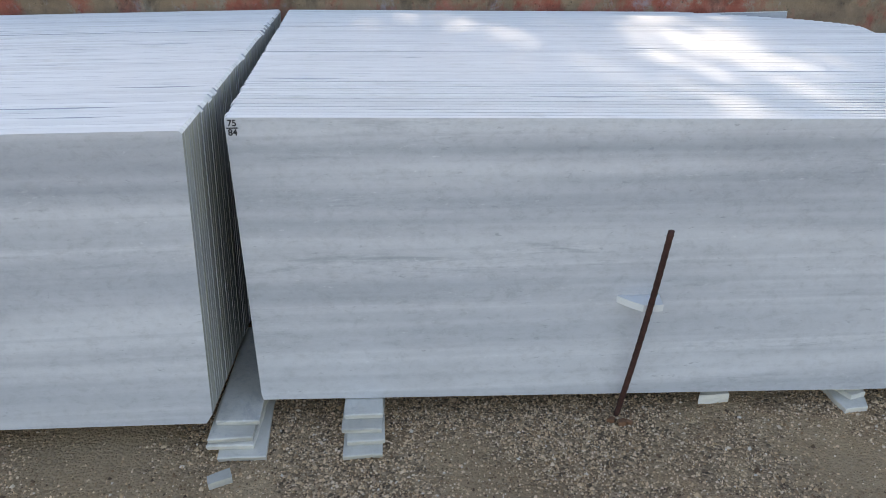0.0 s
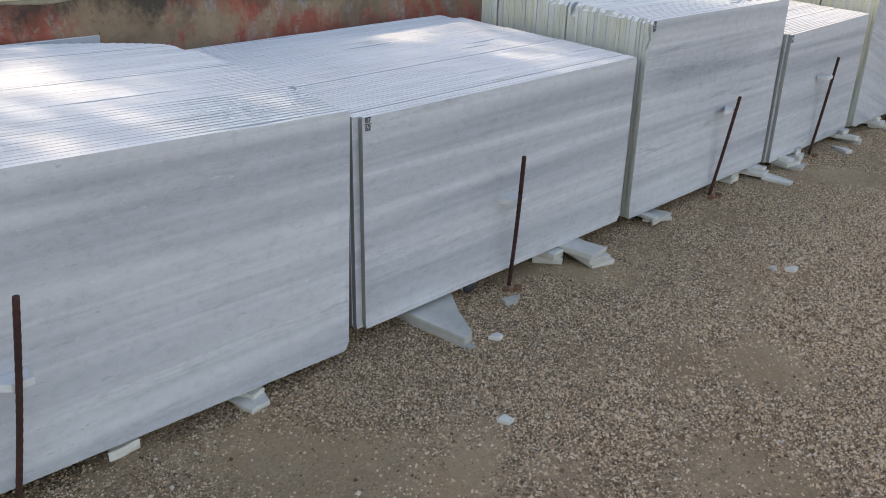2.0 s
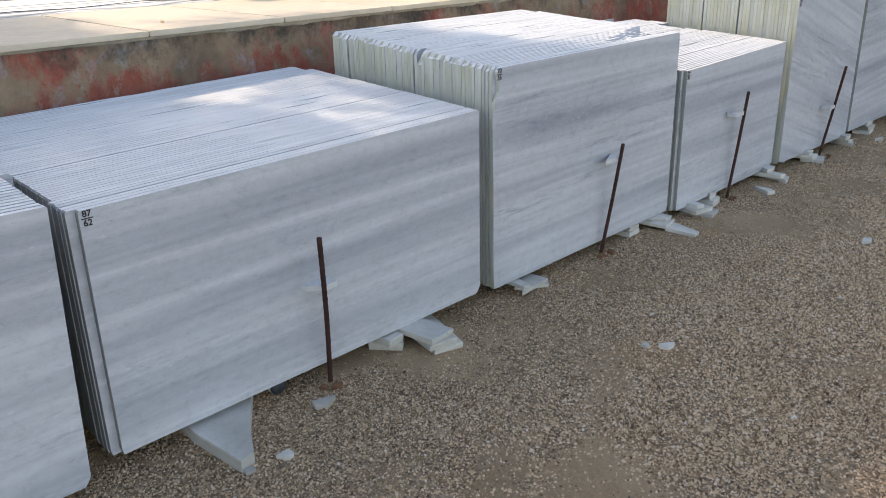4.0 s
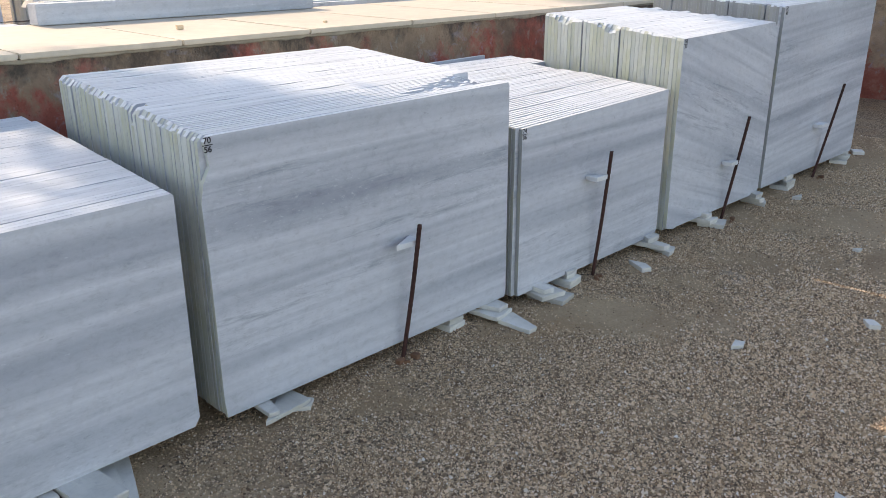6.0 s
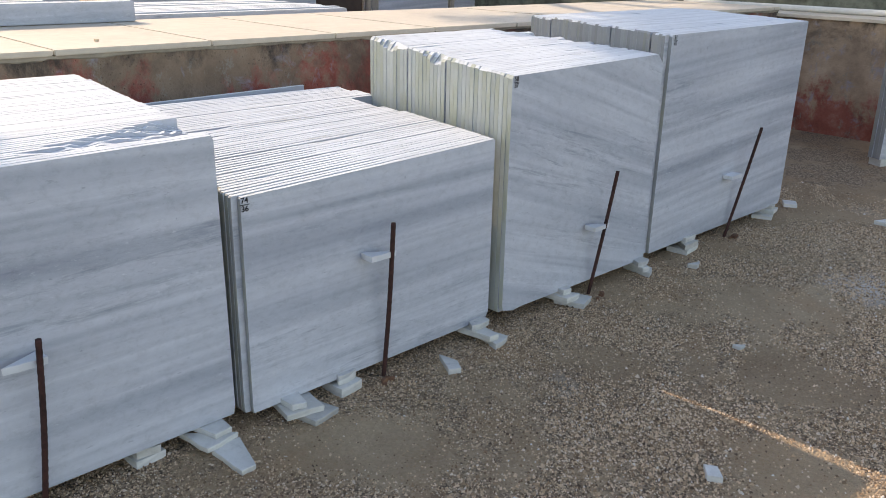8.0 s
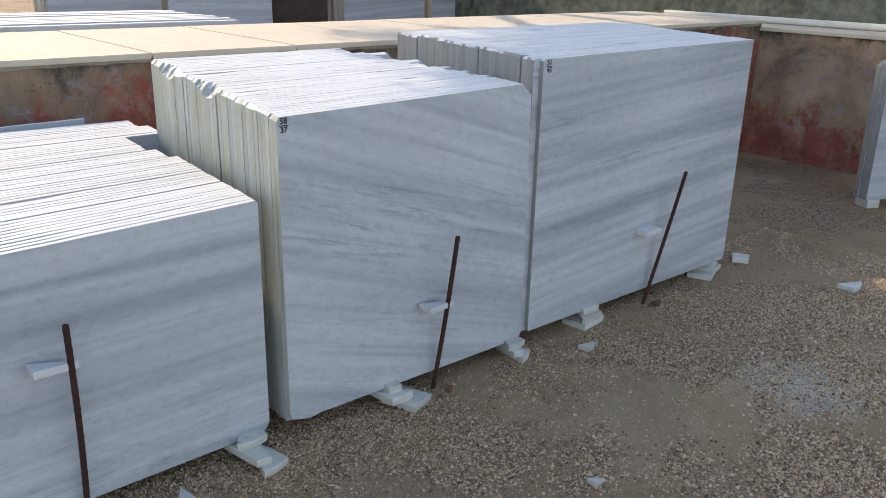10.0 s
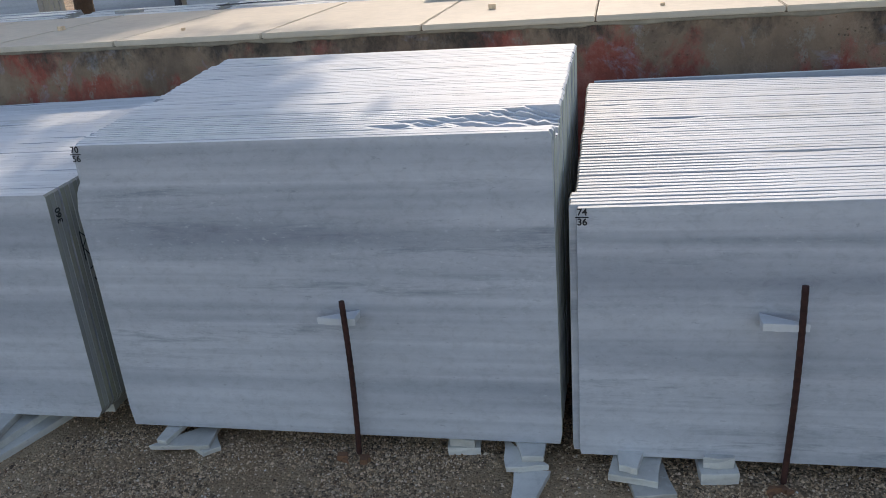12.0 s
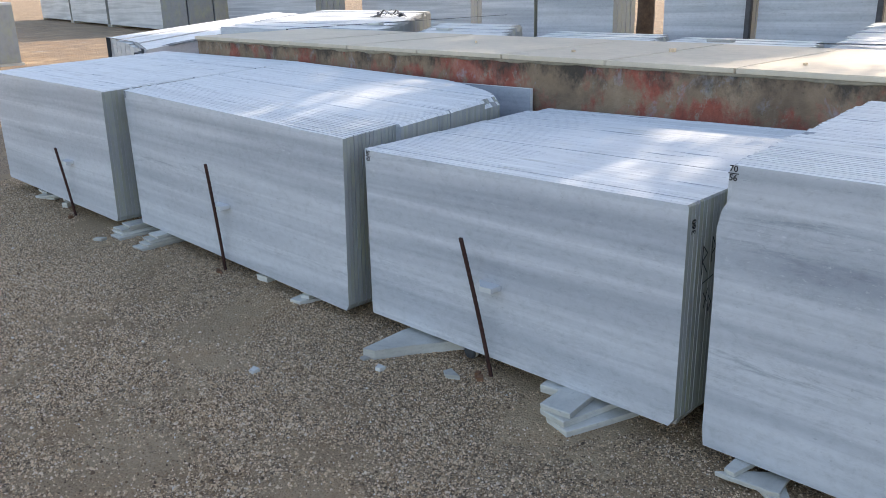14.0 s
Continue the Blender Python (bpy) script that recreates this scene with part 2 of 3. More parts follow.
PIPE = plain("white_plastic_pipe", (0.62, 0.60, 0.55), 0.5, 12, 0.1, 0.0)
METAL_POST = plain("painted_steel_post", (0.06, 0.06, 0.07), 0.5, 20, 0.3, 0.1, 0.4)


# ---- helpers for building ----
def part(name, bm, material, parent=None, label="", kind="", category="", smooth=False):
    """Links a bmesh as one mesh object under a thing or part."""
    me = bpy.data.meshes.new(name)
    bm.to_mesh(me)
    bm.free()
    for mt in (material if isinstance(material, (list, tuple)) else [material]):
        me.materials.append(mt)
    if smooth:
        me.polygons.foreach_set("use_smooth", [True] * len(me.polygons))
    ob = new(name, me)
    ob.parent = parent
    return tagged(ob, label, category, "", kind)


def box(bm, x0, x1, y0, y1, z0, z1, bevel=0.0):
    ret = bmesh.ops.create_cube(bm, size=1)
    for v in ret["verts"]:
        v.co = Vector((x0 + (v.co.x + 0.5) * (x1 - x0), y0 + (v.co.y + 0.5) * (y1 - y0), z0 + (v.co.z + 0.5) * (z1 - z0)))
    if bevel:
        es = list({e for v in ret["verts"] for e in v.link_edges})
        bmesh.ops.bevel(bm, geom=es, offset=bevel, segments=2, affect="EDGES")
    return bm


def prism(outline, depth, edge_index=1, rim=0.0015, two=False, slope=0.0):
    """A slab: an outline in x and z, from y = 0 back to y = depth, with a fine arris."""
    bm = bmesh.new()
    n = len(outline)
    cx, cz = sum(p[0] for p in outline) / n, sum(p[1] for p in outline) / n
    rings = []
    for y, r in ((0, rim), (rim, 0), (depth - rim, 0), (depth, rim)):
        ring = []
        for px, pz in outline:
            d = math.hypot(px - cx, pz - cz)
            ring.append(bm.verts.new((px - (px - cx) / d * r, y, pz - (pz - cz) / d * r + (slope * y if pz > cz + 0.15 else 0))))
        rings.append(ring)
    bm.faces.new(rings[0])
    bm.faces.new(list(reversed(rings[3])))
    for a, b in zip(rings, rings[1:]):
        for i in range(n):
            j = (i + 1) % n
            f = bm.faces.new((a[i], b[i], b[j], a[j]))
            f.material_index = edge_index
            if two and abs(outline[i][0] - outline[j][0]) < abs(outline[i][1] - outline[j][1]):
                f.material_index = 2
    bmesh.ops.recalc_face_normals(bm, faces=bm.faces)
    return bm


def edge_points(a, b, n, wobble, rng, chips=0, depth=0.01, inward=(0, -1)):
    """Points from a towards b (b left out), uneven, with a few chips bitten out."""
    out = []
    bites = [rng.random() for _ in range(chips)]
    for i in range(n):
        t = i / n
        x, z = a[0] + (b[0] - a[0]) * t, a[1] + (b[1] - a[1]) * t
        w = rng.uniform(-wobble, wobble) if i else 0
        if i and any(abs(t - q) < 0.6 / n for q in bites):
            w = -depth * rng.uniform(0.5, 1)
        out.append((x - inward[0] * w, z - inward[1] * w))
    return out


def stack(label, i, x0, x1, y0, y1, bottom, top, count, left=None, right=None, drop=None, edge=END, pitch_front=None, thick=0.78, outline_front=None, seed=0, rise=(0, 0), rim=0.0008, gaps=(), splay=(0, 0)):
    """Marble slabs on edge, one behind the other. bottom and top: heights at the two ends; left, right: how far each slab is cut back at its ends, by its place from front to back (0 to 1)."""
    rng = random.Random(seed)
    base = new("slab_stack")
    base.location = ((x0 + x1) / 2, (y0 + y1) / 2, 0)
    tagged(base, label, "marble slabs", "stacks of marble slabs")
    y, p_last = y0, 0.0
    n_front, p_front = pitch_front or (0, 0)
    rest = (y1 - y0 - n_front * p_front) / max(1, count - n_front)
    for k in range(count):
        f = (y - y0) / (y1 - y0)
        if any((y - y0 - p_last) / (y1 - y0) < g <= f for g in gaps):
            y += 0.009
        p = p_front if k < n_front else rest
        t = p * (min(0.985, thick + rng.uniform(-0.07, 0.06) * (thick < 0.95)) if k >= n_front else 0.87)
        l, cl = left(f, k, rng) if left else (rng.uniform(0, 0.006), 0.006)
        r, cr, *deep = right(f, k, rng) if right else (rng.uniform(0, 0.006), 0.006)
        deep = deep[0] if deep else max(cr, 0.004)
        d = drop(f, k, rng) if drop else rng.uniform(0, 0.0015)
        xa, xb = x0 + l, x1 - r
        tl, tr = top[0] - d + rise[0] * f, top[1] - d + rise[1] * f
        if k == 0 and outline_front:
            pts = [(px, pz) for px, pz in outline_front]
        else:
            pts = [(xa + splay[0] + 0.004, bottom[0]), (xa + splay[0], bottom[0] + 0.02)]
            cl, cr = max(cl, 0.004), max(cr, 0.004)
            pts += edge_points((xa, tl - cl), (xa + cl, tl), 2 if cl > 0.02 else 1, 0.008, rng)
            pts += edge_points((xa + cl, tl), (xb - cr, tr), 14, 0.0004, rng, 1 if rng.random() < 0.10 else 0, 0.004)
            pts += edge_points((xb - cr, tr), (xb, tr - deep), 12 if cr > 0.1 and deep < 0.06 else 2 if cr > 0.02 else 1, 0.005, rng)
            pts += [(xb, tr - deep), (xb + splay[1], bottom[1] + 0.03), (xb + splay[1] - 0.02, bottom[1])]
        bm = prism([(px - base.location.x, pz) for px, pz in pts], t, rim=rim, two=True, slope=(rise[0] + rise[1]) / 2 / (y1 - y0))
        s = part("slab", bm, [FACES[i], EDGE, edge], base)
        s.location = (0, y - base.location.y, 0)
        y += p
        p_last = p
    return base


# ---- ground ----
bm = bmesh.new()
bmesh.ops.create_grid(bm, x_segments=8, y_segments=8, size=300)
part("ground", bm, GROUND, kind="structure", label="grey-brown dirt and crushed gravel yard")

# ---- retaining wall ----
WALL_Y, WALL_Z = 3.68, 1.12
wall = new("wall_north")
tagged(wall, "low concrete wall with flaking red paint", kind="structure")
bm = bmesh.new()
box(bm, -2.30, 11.95, WALL_Y, 4.98, 0, WALL_Z)
part("wall_body", bm, PAINTED, wall)
rng = random.Random(5)
bm = bmesh.new()
lip = []
for k in range(330):
    u = -2.30 + k * 14.25 / 329
    h = 0.012 + 0.022 * abs(noise.noise(Vector((u * 3.1, 0, 0)))) + rng.uniform(0, 0.006)
    o = 0.004 + 0.010 * abs(noise.noise(Vector((u * 5.3, 4, 0)))) + rng.uniform(0, 0.003)
    lip.append([bm.verts.new((u, WALL_Y - o, WALL_Z + 0.0005)), bm.verts.new((u, WALL_Y - o * 0.8, WALL_Z - h * 0.7)), bm.verts.new((u, WALL_Y + 0.002, WALL_Z - h))])
for p, q in zip(lip, lip[1:]):
    bm.faces.new((p[0], p[1], q[1], q[0]))
    bm.faces.new((p[1], p[2], q[2], q[1]))
bmesh.ops.recalc_face_normals(bm, faces=bm.faces)
part("mortar_lip", bm, CONCRETE, wall, "crumbling mortar under the cap")
x = -2.32
joints = [-2.32] + [2.14 - 0.745 * k for k in range(5, -1, -1)] + [2.14 + 0.745 * k for k in range(1, 14)] + [11.95]
for a, b in zip(joints, joints[1:]):
    bm = bmesh.new()
    dz = rng.uniform(-0.002, 0.002)
    box(bm, a + 0.003, b - 0.003, WALL_Y - 0.018, 5.0, WALL_Z + 0.001, WALL_Z + 0.027 + dz, 0.004)
    part("cap_panel", bm, CREAM, wall)

end = new("wall_east")
tagged(end, "concrete end wall with remains of red paint", kind="structure")
bm = bmesh.new()
box(bm, 11.96, 12.25, -3.0, 4.98, 0, 1.06)
part("wall_body", bm, PAINTED_END, end)
bm = bmesh.new()
box(bm, 11.93, 12.7, -3.0, 5.0, 1.061, 1.09, 0.004)
part("cap_panel", bm, CREAM, end)
bm = bmesh.new()
bmesh.ops.create_cone(bm, cap_ends=True, segments=12, radius1=0.03, radius2=0.03, depth=8, matrix=Matrix.Translation((12.45, 1.0, 1.121)) @ Matrix.Rotation(radians(90), 4, "X"))
part("pipe", bm, PIPE, None, "white plastic water pipe lying on the end wall", category="pipe")
bm = bmesh.new()
box(bm, 13.2, 13.5, -4.0, 9.0, 0, 2.2)
part("wall_far_east", bm, MOSS, None, "dark mossy boundary wall", kind="structure")


# ---- slab stacks ----
def ends(base=0.0, jitter=0.006, cut=0.006):
    return lambda f, k, rng: (base + rng.uniform(0, jitter), cut)


def s0_right(f, k, rng):
    return 0.02 - 0.04 * f + rng.uniform(0, 0.0015), 0.008 + 0.006 * (rng.random() < 0.12)


def s1_right(f, k, rng):
    if k < 14:
        return rng.uniform(0, 0.003) + (0.006 if k else 0), 0.004
    return -0.042 + rng.uniform(0, 0.004) + 0.06 * f + 0.6 * (max(0, f - 0.78) / 0.22) ** 1.6, 0.012 + (0.03 if f > 0.7 else 0)


def s2_left(f, k, rng):
    return (0.008 if k == 0 else -0.02 if k < 6 else -0.01) + rng.uniform(0, 0.005), 0.005


def s2_right(f, k, rng):
    return rng.uniform(0, 0.0012) - 0.05 * f, 0.006


def s3_left(f, k, rng):
    return 0.012 + (0.012 if f > 0.42 else 0) + rng.uniform(0, 0.005) , 0.012 + 0.05 * math.exp(-((f - 0.42) / 0.02) ** 2) + rng.uniform(0, 0.012)


def s3_right(f, k, rng):
    if 2 < k < 13:
        return rng.uniform(0, 0.006), 0.55 - 0.045 * (k - 3) + rng.uniform(-0.06, 0.06), 0.03 + rng.uniform(0, 0.014)
    return rng.uniform(0, 0.006) - 0.01 * f, 0.006


def s4_left(f, k, rng):
    return (0.006 if k == 0 else -0.016 if k < 5 else 0.0) + rng.uniform(0, 0.005), 0.005


def s4_right(f, k, rng):
    if f > 0.93:
        return -0.06 + rng.uniform(0, 0.006), 0.02
    if f > 0.80:
        return -0.10 + rng.uniform(0, 0.006), 0.02
    return rng.uniform(0, 0.006) + (0.03 if f > 0.5 else 0), 0.008 + (0.03 if f > 0.6 else 0)


def s5_left(f, k, rng):
    cut = 0.008 + rng.uniform(0, 0.006) + 0.035 * math.exp(-((f - 0.50) / 0.06) ** 2) + 0.03 * math.exp(-((f - 0.85) / 0.07) ** 2)
    return rng.uniform(0, 0.0015), cut


def s5_right(f, k, rng):
    return rng.uniform(0, 0.006), 0.05 + 0.22 * f * rng.random() + 0.10 * f


def s6_left(f, k, rng):
    return rng.uniform(0, 0.0015) + (-0.035 if 0 < k < 4 else 0), 0.006 + rng.uniform(0, 0.004)


def steps(depths, base=0.0, wild=0.00015):
    return lambda f, k, rng: base + sum(d for q, d in depths if f > q) + rng.uniform(0, wild)


stack("blue-grey banded marble slabs standing on edge on stone shims", 0, -2.66, -0.508, 2.015, 3.50, (0.085, 0.085), (0.955, 0.955), 72, right=s0_right, drop=steps([(0.42, 0.003), (0.7, 0.002)]), thick=0.997, rise=(0.062, 0.072), rim=0.0002, splay=(0, -0.03), gaps=(0.42, 0.75), seed=1)
stack("long pale grey banded marble slabs standing on edge", 1, -0.455, 1.805, 2.125, 3.46, (0.085, 0.05), (0.956, 0.905), 75, right=s1_right, drop=steps([(0.45, 0.002), (0.7, 0.002)]), pitch_front=(14, 0.0235), thick=0.997, rise=(0.074, 0.092), rim=0.0002, splay=(0.012, -0.03), gaps=(0.5, 0.78), seed=2)
stack("grey-white marble slabs on edge, the rear ones lower", 2, 1.882, 3.508, 2.177, 3.48, (0.065, 0.082), (0.856, 0.878), 62, left=s2_left, right=s2_right, drop=steps([(0.35, 0.003), (0.62, 0.004), (0.88, 0.015)]), thick=0.992, rise=(0.05, 0.06), rim=0.0003, gaps=(0.04, 0.33, 0.62, 0.88), seed=3)
front3 = [(3.615, 0.055), (3.608, 0.12), (3.606, 0.60), (3.600, 0.82), (3.612, 0.88), (3.640, 0.93), (3.636, 0.97), (3.628, 1.01), (3.645, 1.027), (3.9, 1.028), (4.5, 1.031), (5.035, 1.035), (5.043, 1.02), (5.052, 0.10), (5.045, 0.065)]
stack("tall pale marble slabs on edge with chipped corners", 3, 3.60, 5.052, 2.188, 3.25, (0.055, 0.066), (1.028, 1.035), 56, left=s3_left, right=s3_right, drop=steps([(0.45, 0.004), (0.88, 0.006)], wild=0.0006), edge=END_GREEN, thick=0.945, rise=(0.08, 0.07), outline_front=front3, gaps=(0.45, 0.9), seed=4)
stack("low marble slabs on edge, tops bright in the sun", 4, 5.095, 6.292, 2.162, 3.25, (0.052, 0.064), (0.832, 0.864), 50, left=s4_left, right=s4_right, drop=steps([(0.2, 0.001), (0.45, 0.001), (0.85, 0.002)], wild=0.0008), thick=0.88, rise=(0.11, 0.07), rim=0.0012, gaps=(0.2, 0.31, 0.6, 0.82), seed=5)
front5 = [(6.362, 0.082), (6.354, 0.11), (6.350, 1.10), (6.358, 1.113), (6.9, 1.122), (7.41, 1.132), (7.458, 1.085), (7.465, 0.60), (7.472, 0.09), (7.46, 0.062), (6.47, 0.070), (6.43, 0.064)]
stack("tall marble slabs with diagonal grey veins, standing on edge", 5, 6.350, 7.468, 2.14, 3.03, (0.068, 0.062), (1.113, 1.132), 37, left=s5_left, right=s5_right, drop=steps([(0.42, 0.004), (0.7, 0.004)], wild=0.0002), edge=END_GREEN, thick=0.95, rim=0.0008, rise=(0.088, 0.07), outline_front=front5, gaps=(0.42, 0.7), seed=6)
stack("tallest marble slabs with cloudy grey bands, standing on edge", 6, 7.515, 9.055, 2.14, 3.02, (0.078, 0.070), (1.218, 1.228), 45, left=s6_left, drop=steps([(0.12, 0.003), (0.4, 0.004), (0.85, 0.01)]), thick=0.975, rim=0.0004, rise=(0.05, 0.04), gaps=(0.12, 0.4, 0.85), seed=7)


def loose_slab(label, x0, x1, y, z0, z1, lean=0.0, mat=FACES[0], thick=0.02):
    bm = prism([(x0, 0), (x1, 0), (x1, z1 - z0), (x0, z1 - z0 - 0.01)], thick)
    s = part("slab", bm, [mat, EDGE], None, label, category="marble slab")
    s.location, s.rotation_euler = (0, y, z0), (radians(lean), 0, 0)
    return s


loose_slab("blue-grey marble slab leaning on the wall behind a stack", 0.6, 1.66, 3.622, 0.08, 0.965, mat=FACES[0], thick=0.022)
loose_slab("blue-grey marble slab leaning on the wall behind low slabs", 5.12, 6.19, 3.37, 0.08, 0.94, mat=FACES[0], thick=0.02)
loose_slab("blue-grey marble slab at the rear of the long stack", 1.95, 3.2, 3.56, 0.08, 0.86, mat=FACES[0], thick=0.018)


# ---- rods and spacers ----
def rod(x, ztop, xb, face, lean=0.085):
    thing = new("iron_rod")
    a, b = Vector((xb, face - 0.012, -0.03)), Vector((x, face - lean, ztop))
    thing.location = (xb, face - 0.012, 0)
    tagged(thing, "rusty ribbed iron rod driven into the gravel before the slabs", "iron rod", "iron rods")
    bm = bmesh.new()
    d = b - a
    rings = []
    n = 44
    for k in range(n + 1):
        f = k / n
        c = a + d * f + Vector((math.sin(f * 3.1) * 0.006, 0, 0)) - thing.location
        r = 0.0085 + (0.0010 if k % 2 else 0)
        rings.append([bm.verts.new(c + Vector((math.cos(q * math.tau / 10) * r, math.sin(q * math.tau / 10) * r, 0))) for q in range(10)])
    for p, q in zip(rings, rings[1:]):
        for k in range(10):
            bm.faces.new((p[k], p[(k + 1) % 10], q[(k + 1) % 10], q[k]))
    bm.faces.new(rings[-1])
    part("shaft", bm, RUST, thing, smooth=True)
    return thing


RODS = ((-1.26, 0.515, -1.27, 2.015, 0.085), (0.714, 0.655, 0.635, 2.125, 0.11), (2.603, 0.612, 2.675, 2.177, 0.115), (4.440, 0.575, 4.403, 2.188, 0.087),
        (5.672, 0.651, 5.678, 2.162, 0.081), (7.005, 0.635, 6.972, 2.14, 0.10), (8.445, 0.66, 8.315, 2.14, 0.09))
for rx, rz, rb, ry, lean in RODS:
    rod(rx, rz, rb, ry, lean)


def offcut(rng, w, d, h, jag=0.18, n=9):
    """A broken flat piece of slab, its outline uneven, lying flat round the origin."""
    bm = bmesh.new()
    cs = [(sx * w / 2 * (1 - rng.uniform(0, jag)), sy * d / 2 * (1 - rng.uniform(0, jag))) for sx, sy in ((-1, -1), (1, -1), (1, 1), (-1, 1))]
    if jag > 0.1 and rng.random() < 0.5:
        cs[rng.randrange(4)] = (0, -d / 2)
        cs.sort(key=lambda c: math.atan2(c[1], c[0]))
    pts = []
    for a, b in zip(cs, cs[1:] + cs[:1]):
        for q in (0, 0.35, 0.7):
            e = 0 if q == 0 else rng.uniform(-0.03, 0.02) * min(w, d)
            pts.append((a[0] + (b[0] - a[0]) * q + e, a[1] + (b[1] - a[1]) * q + e))
    n = len(pts)
    lo = [bm.verts.new((x * 0.99, y * 0.99, 0)) for x, y in pts]
    mid = [bm.verts.new((x * 1.015, y * 1.015, h * 0.85)) for x, y in pts]
    hi = [bm.verts.new((x, y, h)) for x, y in pts]
    bm.faces.new(list(reversed(lo)))
    bm.faces.new(hi)
    for p, q in ((lo, mid), (mid, hi)):
        for k in range(n):
            bm.faces.new((p[k], p[(k + 1) % n], q[(k + 1) % n], q[k]))
    return bm


rng = random.Random(11)
SPACERS = ((-1.24, 0.395, 2.02), (0.675, 0.385, 2.125), (2.65, 0.385, 2.18), (4.405, 0.485, 2.188), (5.64, 0.515, 2.155), (6.965, 0.35, 2.13), (8.285, 0.375, 2.14))
for sx, sz, sy in SPACERS:
    ob = part("spacer", offcut(rng, 0.125, 0.064, 0.022, 0.15), CHIP_WHITE, None, "small marble offcut wedged between rod and slab", category="stone spacer")
    ob.location = (sx, sy - 0.031, sz)
    tagged(ob, group="stone spacers")


# ---- shims under the stacks ----
def shims(x, y, pieces, label="broken marble offcuts piled flat under the slabs", top=0.08):
    """pieces: dx, dy, width, length, turn."""
    thing = new("shim_pile")
    thing.location = (x, y, 0)
    tagged(thing, label, "stone shims", "stone shims under the stacks")
    h = (top - 0.002) / len(pieces)
    for k, (dx, dy, w, d, turn) in enumerate(pieces):
        ob = part("shim", offcut(rng, w if d > 0.3 else w * 0.88, d, h - 0.001, 0.04 if d > 0.3 else 0.13, 12), CHIP, thing)
        ob.matrix_local = pose(dx, dy, k * h, 0, 0, turn)
    return thing


LONG = "long marble strips laid flat under the slabs"
shims(-0.50, 2.25, [(0.01, 0.0, 0.14, 0.62, 3), (0.0, 0.02, 0.135, 0.60, -2), (-0.01, 0.03, 0.13, 0.60, 0), (0.0, 0.06, 0.13, 0.56, 1)], LONG)
shims(-2.0, 2.12, [(0, 0, 0.26, 0.2, 20), (0.03, -0.02, 0.2, 0.16, 50), (-0.04, 0.02, 0.2, 0.2, 0), (0.05, 0.05, 0.18, 0.2, 10)])
shims(-1.62, 2.1, [(0, 0, 0.12, 0.16, 20), (0, 0.06, 0.1, 0.2, 4)], top=0.08)
shims(-0.13, 2.24, [(0.0, -0.02, 0.115, 0.58, 0), (0.0, 0.0, 0.11, 0.54, 2), (0.0, 0.02, 0.12, 0.52, -1), (-0.005, 0.05, 0.115, 0.50, 1)], LONG)
shims(0.95, 2.22, [(0, 0, 0.12, 0.14, 5), (0, 0.05, 0.10, 0.18, 0)], top=0.07)
shims(1.40, 2.18, [(0.0, 0.0, 0.19, 0.19, 8), (-0.03, 0.03, 0.12, 0.18, 3), (-0.02, 0.06, 0.12, 0.2, 0)], top=0.06)
shims(2.98, 2.2, [(0, 0, 0.05, 0.14, 30), (0, 0.04, 0.1, 0.2, 8)], top=0.07)
shims(3.12, 2.16, [(0.07, 0.0, 0.13, 0.34, -18), (0.03, 0.02, 0.13, 0.36, -12), (-0.02, 0.03, 0.13, 0.36, 6)])
shims(3.38, 2.40, [(0, 0, 0.12, 0.16, 5), (0, 0.05, 0.10, 0.2, 0)], top=0.075)
shims(3.80, 2.17, [(0.05, 0.0, 0.14, 0.16, 35), (0.0, 0.02, 0.24, 0.16, 5), (-0.03, 0.05, 0.09, 0.22, 0)], top=0.055)
shims(4.74, 2.24, [(0, 0, 0.12, 0.10, 5), (0, 0.05, 0.10, 0.2, 0)], top=0.06)
shims(4.94, 2.09, [(0.03, -0.06, 0.13, 0.18, 3), (0.0, 0.09, 0.16, 0.16, 10), (0, 0.12, 0.16, 0.18, -3)], top=0.065)
shims(5.27, 2.14, [(0.03, -0.02, 0.14, 0.20, 12), (0, 0.02, 0.17, 0.2, -8), (0, 0.05, 0.13, 0.22, 0)], top=0.075)
shims(5.50, 2.18, [(0, 0, 0.13, 0.12, 5), (0, 0.06, 0.10, 0.2, 0)], top=0.08)
shims(6.20, 2.15, [(0.0, -0.03, 0.13, 0.22, 14), (0.0, 0.0, 0.12, 0.24, 8), (0.0, 0.06, 0.13, 0.2, 0)], top=0.085)
shims(6.80, 2.13, [(0.03, -0.02, 0.14, 0.16, 20), (-0.02, 0.03, 0.12, 0.18, 8), (0, 0.06, 0.12, 0.18, 0)], top=0.088)
shims(7.40, 2.13, [(0.0, 0.0, 0.12, 0.16, 30), (0.03, 0.03, 0.11, 0.2, -10), (0, 0.05, 0.12, 0.2, 0)], top=0.082)
shims(7.92, 2.17, [(0, 0, 0.2, 0.14, 10), (-0.02, 0.03, 0.16, 0.2, 3), (0, 0.05, 0.12, 0.2, 0)], top=0.095)
shims(8.92, 2.17, [(0, 0, 0.2, 0.13, 20), (0.02, 0.03, 0.14, 0.2, 8), (0, 0.05, 0.12, 0.2, 0)], top=0.082)

